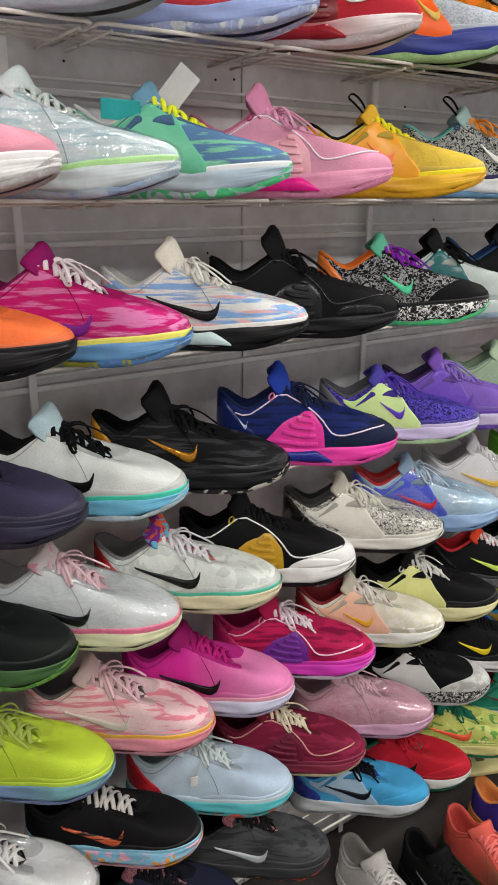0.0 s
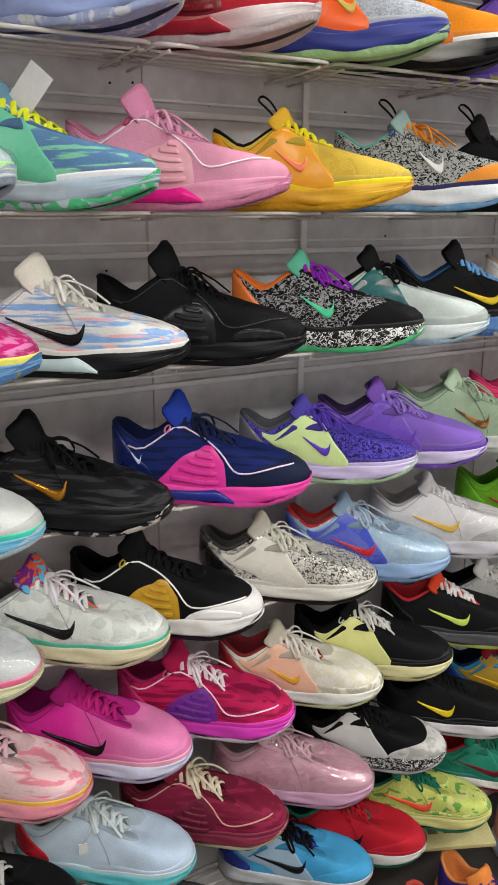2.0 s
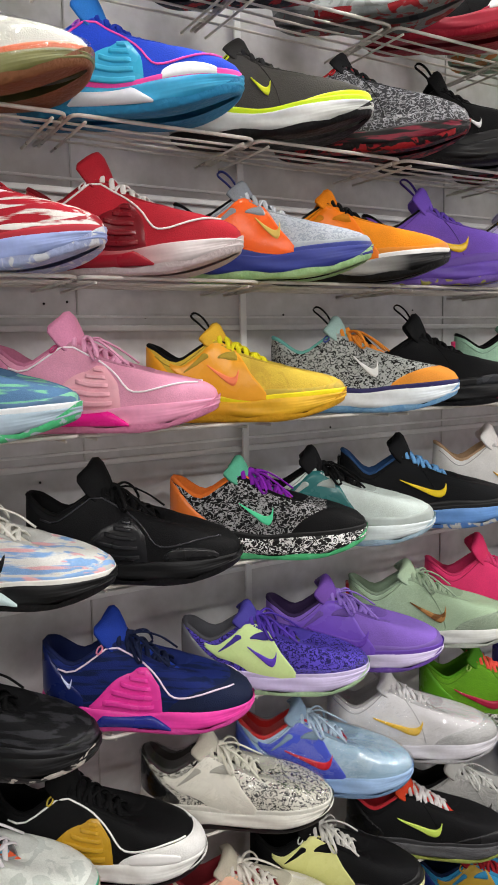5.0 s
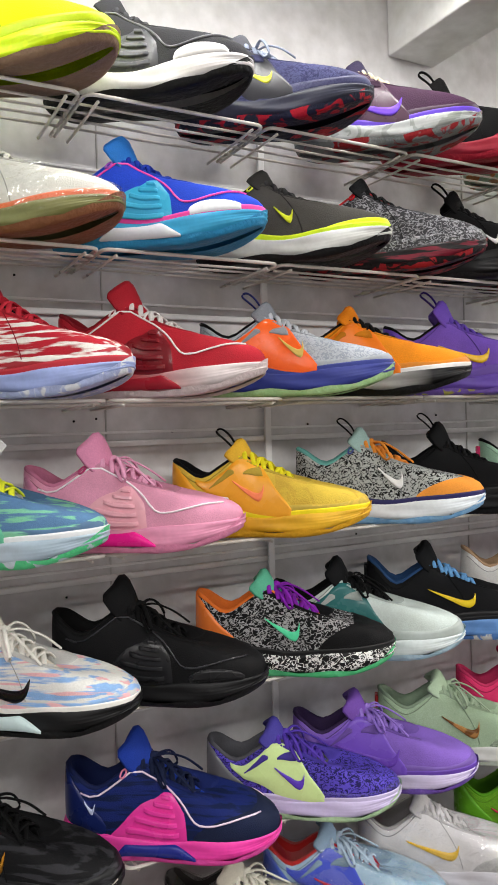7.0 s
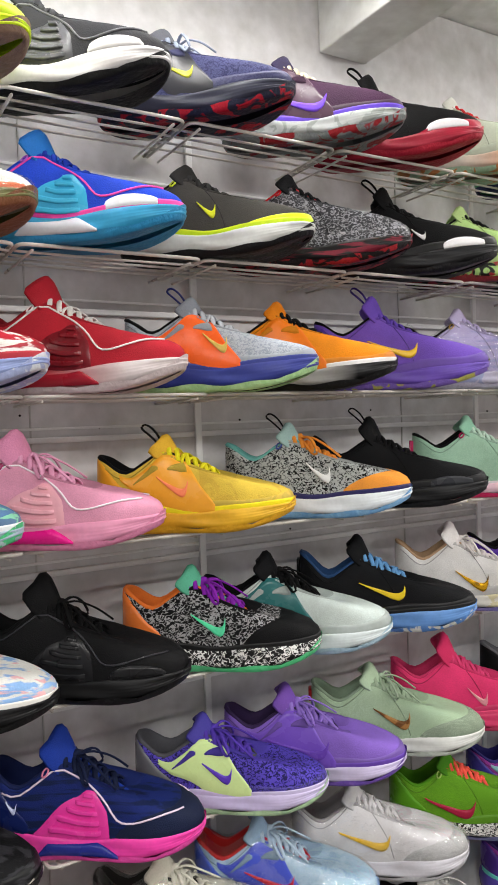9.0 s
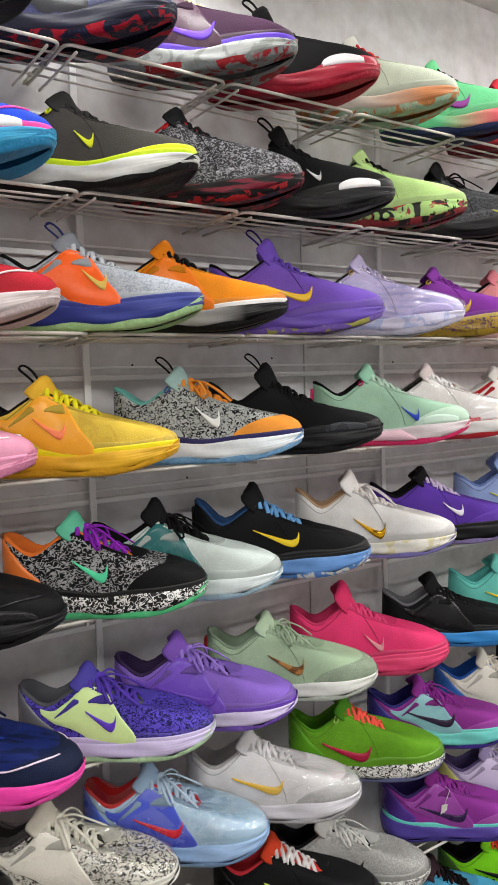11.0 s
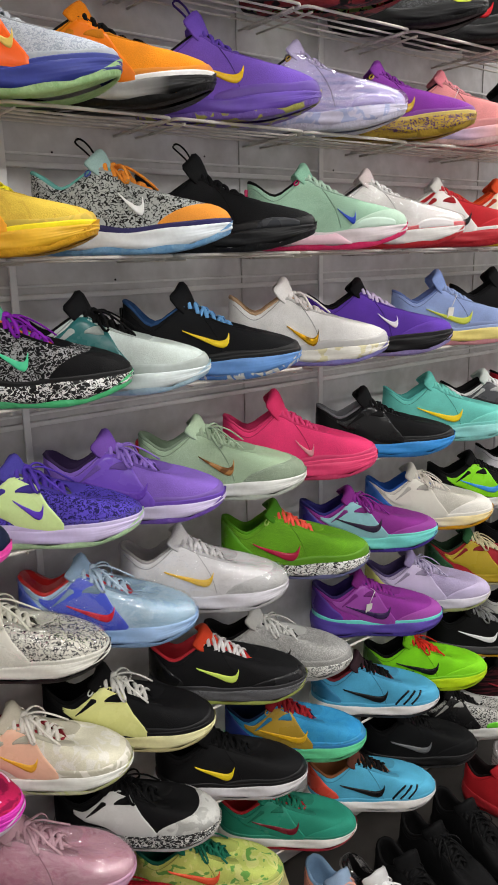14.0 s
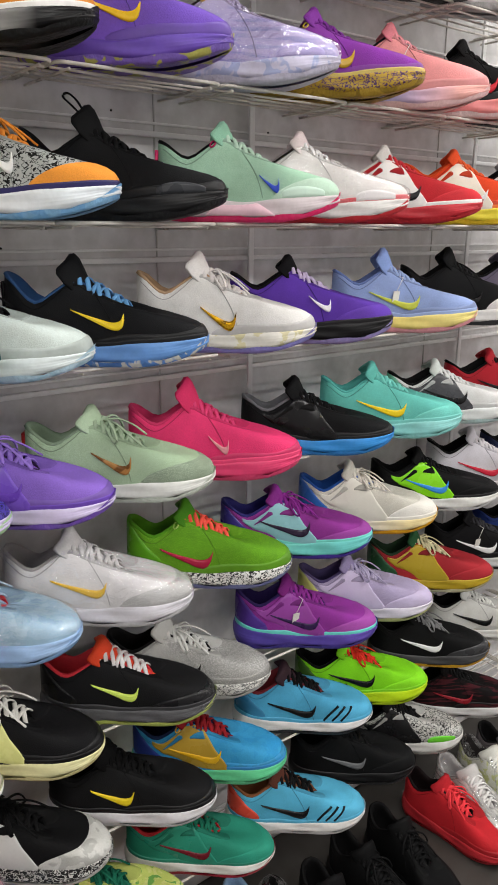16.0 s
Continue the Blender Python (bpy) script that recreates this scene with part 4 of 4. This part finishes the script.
shelf_shoe(6, 1.209, "film-wrapped pale blue, red-striped", "a4c4dc", "8cb4e8", "88acd8", "d02838", "b8cce0", "9cb8d4", counter="4858c8", pat=("blot", "b4d0e4"), lining="d83030", wrap=0.7, mpat=("fade", "a4c4ec"), heel="5068cc", swo=(0.22, 0.60, 0.32, 0.9), bow=0.6)
shelf_shoe(6, 1.409, "film-wrapped white, gold-striped", "e2e0e2", "dedce4", "d8d8dc", "e0b420", "e0dee0", "e4e2e4", wrap=1.0, lining="b8b4b4", toe="d4d4d4", cap=0.5, toepat=("weave", "b4b4b4"), swo=(0.20, 0.60, 0.36, 0.9))
shelf_shoe(6, 1.625, "grass green, crimson-striped, speckle-soled", "74b028", "e8e8e4", "7c80b0", "a82040", "ff6050", "4c8c20", pat=("weave", "5c9420"), mpat=("scrib", "2a2a2c"), lining="589820", spat=None, heel="5c9c24", eyelet="a0c060", swo=(0.14, 0.56, 0.26, 1.1))
shelf_shoe(6, 1.836, "plum and mint colour-blocked", "9c3c9c", "7cdcd0", "503cA8".lower(), "2c2038", "8c2c90", "8c3090", heel="40388c", toe="9c48a0", cap=0.45, counter="88b8c0", lining="34307c", mpat=("fade", "74d4d0"), rand="78e0d4", pat=("weave", "843088"), bow=0.7)
shelf_shoe(6, 2.037, "off-white, yellow-soled", "e2dfd4", "e8e4dc", "f0b020", "", "e4dcd0", "d8d4c8", pat=("weave", "c8c4b8"), counter="d8d4c8", toe="ebe8e0", cap=0.6, lining="2c5cb0", heel="3464b0", rand="e8e4da", mpat=("fade", "ecd8a0"), bow=0.5)
shelf_shoe(6, 2.260, "black and lime", "222224", "ecece8", "d8d8d8", "3c90e0", "1c1c1e", "1c1c1e", counter="88dc20", rand="262628", toe="222224", cap=0.5)
shelf_shoe(6, 2.46, "white and grey, red-marked", "d8d4dc", "e8e6e8", "c8c4c8", "d02840", "e0dce0")
shelf_shoe(6, 2.66, "navy and black", "242c4c", "38383c", "202024", "", "1c1c1e")
# ---------------------------------------------------------------- eighth row
shelf_shoe(7, 0.17, "white and grey", "d8dcdc", "e4e4e4", "c0c0c0", "222224", "e0e0e0")
shelf_shoe(7, 0.358, "neon lime", "c8e048", "7c8cc0", "8090c0", "", "a8b858", "c0d848", pat=("weave", "b4cc38"), rand="c0dc48", mpat=("fade", "78a8b0"), lining="a0b040", bow=0.3)
shelf_shoe(7, 0.534, "pale pink brush-stroked", "ecc8cc", "e8a0ac", "d89ca8", "c8bcb4", "e4bcc4", "e0c4c4", pat=("streak", "e08898"), rand="f4b850", lining="605c5c", bow=0.8, mpat=("fade", "e890a0"))
shelf_shoe(7, 0.695, "magenta-to-pink streaked", "d42c98", "dcd0ec", "d4c8e8", "26242a", "b82078", "a82074", pat=("fade", "e484b8"), rand="f0a8c0", lining="a01c70", heel="c8208c", mpat=("fade", "d8d8f0"), tip="e0d0e0")
shelf_shoe(7, 0.884, "crimson and magenta, purple-ribbed", "c42058", "e040c0", "f0e0f0", "", "f0e0e8", "b81c50", panel="702c90", pipe="f8d0e8", pat=("streak", "8c1444"), lining="c02c70", toe="d83cb0", cap=0.16, rand="dc38b4", eyelet="d88098", tall=0.014, bow=0.4, heel="c02868")
shelf_shoe(7, 1.070, "cream with gold and red", "e4dfc8", "e8e8e0", "dce0b8", "e0a830", "e8e2d8", "d8d0bc", pat=("blot", "ece8dc"), counter="e8b89c", lining="8c2c34", heel="b02c38", bow=1.0, swo=(0.24, 0.55, 0.32, 0.9), opat=("blot", "d8e098"), tip="b83444")
shelf_shoe(7, 1.236, "black with pale yellow cage", "242427", "ece6a8", "e4dca0", "", "e8e6e0", "1c1c1e", counter="dcdc90", lining="18181a", rand="222225", eyelet="e0e0d8", mpat=("fade", "ece8b4"), bow=0.8)
shelf_shoe(7, 1.455, "black, neon-yellow-striped with red-orange lacing", "2b2b2e", "2c2c2f", "c8d870", "d4ec68", "e8e4e4", "f05030", lining="e03c48", rand="38383b", pat=("plain", ""), mpat=("weave", "6c6c70"), toe="2c2c2f", cap=0.4, strap="", swo=(0.24, 0.62, 0.36, 0.9), heel="2a2a2c")
shelf_shoe(7, 1.580, "grey-white dotted", "d0cfcc", "d4d4d0", "c0c0bc", "342c2c", "d8d8d4", "c8c8c4", pat=("weave", "8c8c8a"), lining="2c2a2c", mpat=("scrib", "6c6c6c"), heel="2c2a2c", bow=0.4, tall=0.01)
shelf_shoe(7, 1.867, "orchid purple, mint-lined", "94389c", "5848a4", "5040a0", "34204c", "8c3090", "8c2c8c", rand="70dcd4", heel="50348c", toe="a450a8", cap=0.5, lining="3c2c6c", tag="hang", mpat=("fade", "6450b0"), counter="94449c")
shelf_shoe(7, 2.047, "lavender grey", "c4b8d8", "dcd8e4", "c8cc90", "", "c0b8d8", "a89cc8", pat=("weave", "b0a4c8"), counter="c8bcd8", lining="5c5080", heel="d8d880", toe="c8bcdc", cap=0.55, bow=0.6)
shelf_shoe(7, 2.271, "red, green and olive", "a82c34", "b89c28", "d8d0b0", "", "e0d8b0", "2c5c38", counter="b0982c", toe="b03038", cap=0.5, heel="2c5438", lining="28402c", bow=0.5)
shelf_shoe(7, 2.48, "black, white-outlined", "202024", "d8d8d8", "2c2c30", "e8e8e8", "38383c", tag="hang")
shelf_shoe(7, 2.68, "navy blue and white", "243878", "e0e0e4", "c8c8cc", "e8e8e8", "e0e0e0")
# ---------------------------------------------------------------- ninth row
shelf_shoe(8, 0.13, "navy blue and grey", "2c3c80", "c0c4c8", "a0a4a8", "", "d0d0d0")
shelf_shoe(8, 0.318, "film-wrapped white", "e0e2e2", "e0e0e0", "d0d0d0", "1c1c1e", "ecebe8", "e0e0e0", wrap=1.0, bow=0.6)
shelf_shoe(8, 0.506, "black orange-striped, pink-and-orange-marbled-soled", "262426", "88c0dc", "ecb0c0", "c85c38", "d4d0cc", "1c1a1c", rand="8cc4dc", mpat=("blot", "f0a028", "f0b4cc"), spat=("streak", "1c1c1c"), lining="201e20", opat=("blot", "f0a828"), tip="c0c0c0")
shelf_shoe(8, 0.697, "icy blue white, aqua-soled", "c4d4e2", "60c4cc", "64c8cc", "", "d8e4e4", "d0dce0", pat=("fade", "bcd0e4"), rand="cce0ea", lining="a8b8b8", opat=("blot", "f07058"), heel="c02834", bow=0.3, tag="hang")
shelf_shoe(8, 0.874, "maroon cream-piped", "7c1c38", "7c2840", "e8dcb0", "", "e8dcc0", "7c1c34", panel="6c1c34", pipe="d09a90", rand="822a44", lining="601828", mpat=("fade", "8a3048"), bow=1.2, heel="70182c", sole=0.9, pat=("streak", "94284c"))
shelf_shoe(8, 1.062, "film-wrapped pale pink", "d0a0b0", "d8a8c8", "d4a4c0", "", "d8b0bc", "d4a8b4", wrap=1.0, pat=("blot", "c890a4"), lining="b08894", bow=0.4)
shelf_shoe(8, 1.241, "black and white marbled", "222224", "262628", "dcdcd8", "", "1c1c1e", "202022", toe="d0d0cc", cap=0.6, toepat=("blot", "b4b4b0"), counter="c8c8c4", mpat=("scrib", "d8d8d4"), lining="1c1c1e", bow=0.7)
shelf_shoe(8, 1.455, "black, yellow-gold-striped, white-soled", "2b2b2d", "e4e2e6", "d8d8dc", "ecd028", "1c1c1e", "1c1c1e", lining="19191b", rand="2b2b2d", swo=(0.20, 0.56, 0.34, 0.95))
shelf_shoe(8, 1.625, "blue, red-tongued, mint-soled", "3c9cd0", "6cdca0", "70d8a0", "d8a820", "9c2028", "9c2028", counter="a88830", lining="1c2c50", rand="3888c8", pat=("blot", "3494cc"), eyelet="d8a83c", heel="2c3c84")
shelf_shoe(8, 1.870, "sky blue claw-marked", "54acd4", "f0eeee", "38383c", "1c1c20", "1c1c1e", "402c34", stripes="1c2830", toe="58b0d8", cap=0.5, lining="802c34", rand="54acd4", heel="3c80a8", bow=0.0)
shelf_shoe(8, 2.051, "neon green red-laced", "84dc20", "c8ec20", "c8ec28", "1c1c1e", "e83828", "80d020", rand="84d820", lining="1c1c1e", toe="8ce428", cap=0.5, heel="44682c", bow=0.3)
shelf_shoe(8, 2.290, "black, white and yellow-edged", "242426", "48484a", "f0b828", "ececec", "8c8c8e", "1c1c1e", toe="38383a", cap=0.4, bow=0.5, lining="1c1c1e")
shelf_shoe(8, 2.50, "white and black", "d8d8d4", "e4e4e0", "c4c4c0", "1c1c1e", "e0e0dc")
# ---------------------------------------------------------------- lowest row
shelf_shoe(9, 0.40, "white and navy", "d0d4d8", "d8dce0", "a0a0a8", "24305c", "e0e0e0")
shelf_shoe(9, 0.590, "midnight blue silver-striped", "22263a", "262a3c", "d8d8d8", "c4c8d0", "282834", "1c1e2c", tpat=("weave", "c07c88"), lining="1a1c28", rand="24283c")
shelf_shoe(9, 0.795, "charcoal marbled, silver-striped", "4c4e50", "38393c", "48494c", "b8bcc0", "2c2c2e", "242426", pat=("streak", "38393b"), tpat=("weave", "d0848c"), lining="1c1c1e", opat=("blot", "e06850"))
shelf_shoe(9, 1.072, "sky blue and grey", "48a4d8", "c8ccd0", "b8bcc0", "1c2434", "1c1c24", "2c4ca0", counter="9cb4c8", heel="2c3c8c", lining="24347c", toe="48a8dc", cap=0.55, bow=0.6)
shelf_shoe(9, 1.207, "crimson black-striped", "b81c2c", "dcdcd8", "1c7c5c", "1c2c28", "b01828", "8c1420", rand="b01c2c", lining="1c8068", toe="c02434", cap=0.5, heel="1c6c58", bow=0.3)
shelf_shoe(9, 1.390, "yellow-green parrot-printed", "c8d470", "e0dc98", "2c9c78", "e85c3c", "1c6c54", "1c7058", pat=("blot", "d8dc88", "70a850"), rand="d0d47c", lining="1c6450", bow=0.6, mpat=("fade", "e0dc90"))
shelf_shoe(9, 1.600, "teal green, red-soled", "2c8c74", "ecebe6", "c02c44", "6c1c28", "1c7058", "24806a", counter="28866f", rand="2c8c74", lining="c02c34", toe="30947c", cap=0.5, spat=("plain", ""))
shelf_shoe(9, 1.830, "light blue claw-marked, white-soled", "58b0d4", "efeeec", "e0e0e0", "1c1c20", "1c1c1e", "5c3428", stripes="1c2830", rand="58b0d4", lining="8c5838", heel="d84c3c", toe="5cb4d8", cap=0.5, dy=-0.03)
shelf_shoe(9, 2.032, "all-black silver-striped", "242527", "2c2c2e", "48484a", "6c6e70", "202022", "1c1c1e", toe="28292b", cap=0.5, lining="17171a")
shelf_shoe(9, 2.212, "white web-printed, green-sided", "d0d0cc", "e4e4e0", "b8b8b4", "", "202022", "2c2c2e", pat=("scrib", "242426"), strap="6cd038", counter="2c2c2e", lining="1c1c1e")
shelf_shoe(9, 2.44, "black and dark red", "241c1e", "d8d8d8", "b0b0b0", "8c1c28", "1c1c1e", "1c1c1e", pat=("streak", "4c1c24"))

# ---------------------------------------------------------------- heap on the floor
def floor_shoe(x, y, z, rx, ry, rz, desc, *args, **kw):
    shoe = basketball_shoe(desc, *args, where="in a heap on the floor", **kw)
    shoe.matrix_world = pose(x, y, z, rx, ry, rz)
    return shoe


floor_shoe(0.955, 1.004, 0.0, 0, 0, -91, "pale grey", "c4c0bc", "d0d0cc", "b0b0ac", "", "d0ccc8", "c0bcb8", lining="8c8884", tip="c03028")
floor_shoe(1.086, 0.933, 0.0, 0, 0, -94, "black", "1c1c1e", "202022", "262628", "48484a", "1a1a1c", "18181a")
floor_shoe(1.222, 0.928, 0.0, 0, 0, -95, "coral and dark green", "d8584c", "2c4430", "284030", "", "e87870", "d86054", lining="c85048", pat=("fade", "2c5838"))
floor_shoe(1.344, 0.953, 0.0, 0, 0, -83, "purple and orange", "40308c", "f0984c", "e89048", "", "3c2c80", "e88c44", lining="f09c58")
floor_shoe(1.573, 0.998, 0.0, 0, 0, -91, "salmon and pale blue", "e8a088", "a8c0d8", "e0e0d8", "3848c0", "e8b0a0", "98b0cc", lining="88a8c8", pat=("fade", "e8d890"))
floor_shoe(1.640, 0.946, 0.0, 0, 0, -91, "white metallic", "dcdcdc", "e4e4e4", "d0d0d0", "1c1c1e", "ececec", "d0d0d0", bow=0.6, wrap=0.6)
floor_shoe(1.745, 0.930, 0.0, 0, 0, -100, "black", "1a1a1c", "1e1e20", "262628", "c8c8c8", "141416", "161618", tall=0.01)
floor_shoe(1.860, 0.957, 0.0, 0, 0, -93, "matt black", "1d1d1f", "212123", "262628", "", "1a1a1c", "18181a", bow=0.6)
floor_shoe(1.990, 0.957, 0.0, 0, 0, -96, "black mesh", "222224", "242426", "2a2a2c", "", "1a1a1c", "1c1c1e", pat=("weave", "141416"), bow=0.6)
floor_shoe(2.159, 0.988, 0.0, 0, 0, -83, "bright red", "c82830", "c43038", "b82830", "", "f04048", "c02830", lining="2a1a1c", bow=0.5, tip="e8a0a0")
floor_shoe(2.275, 0.972, 0.0, 0, 0, -98, "film-wrapped silver and white", "cfcecb", "dcdcd8", "c8c8c4", "", "e0dedc", "c8c6c4", wrap=1.0, pat=("streak", "8c8c8c"), lining="b0acac", tip="c02830")
floor_shoe(2.386, 0.982, 0.0, 0, 0, -98, "film-wrapped white and yellow", "dcdcd4", "e0e0d8", "d0d0c8", "c8d848", "e8e8e0", "d8d8d0", wrap=1.0, pat=("blot", "c8cc90"), lining="3c3838")
floor_shoe(2.476, 0.990, 0.0, 0, 0, -97, "grey", "6c6468", "8c8488", "58545c", "", "7c7478", "68646c")
# A long cream carton board leaning in under the lowest shelf
board = tagged(new("carton_lid"), "cream cardboard shoe-box lid with faint printed marks", "box lid")
box("lid", -0.16, -0.045, 0, 0.16, 0.045, 0.012, surface("cardboard", "cfc68c", 0.7, 0, 0, 0.14, 140.0, 0.2), board, bevel=0.002)
for k in range(5):
    box("print_mark", -0.09 + 0.035 * k, -0.012, 0.012, -0.068 + 0.035 * k, 0.004, 0.0126, surface("ink", "6c6448", 0.7), board)
board.matrix_world = pose(1.30, 0.985, 0.155, 8, 0, -24)
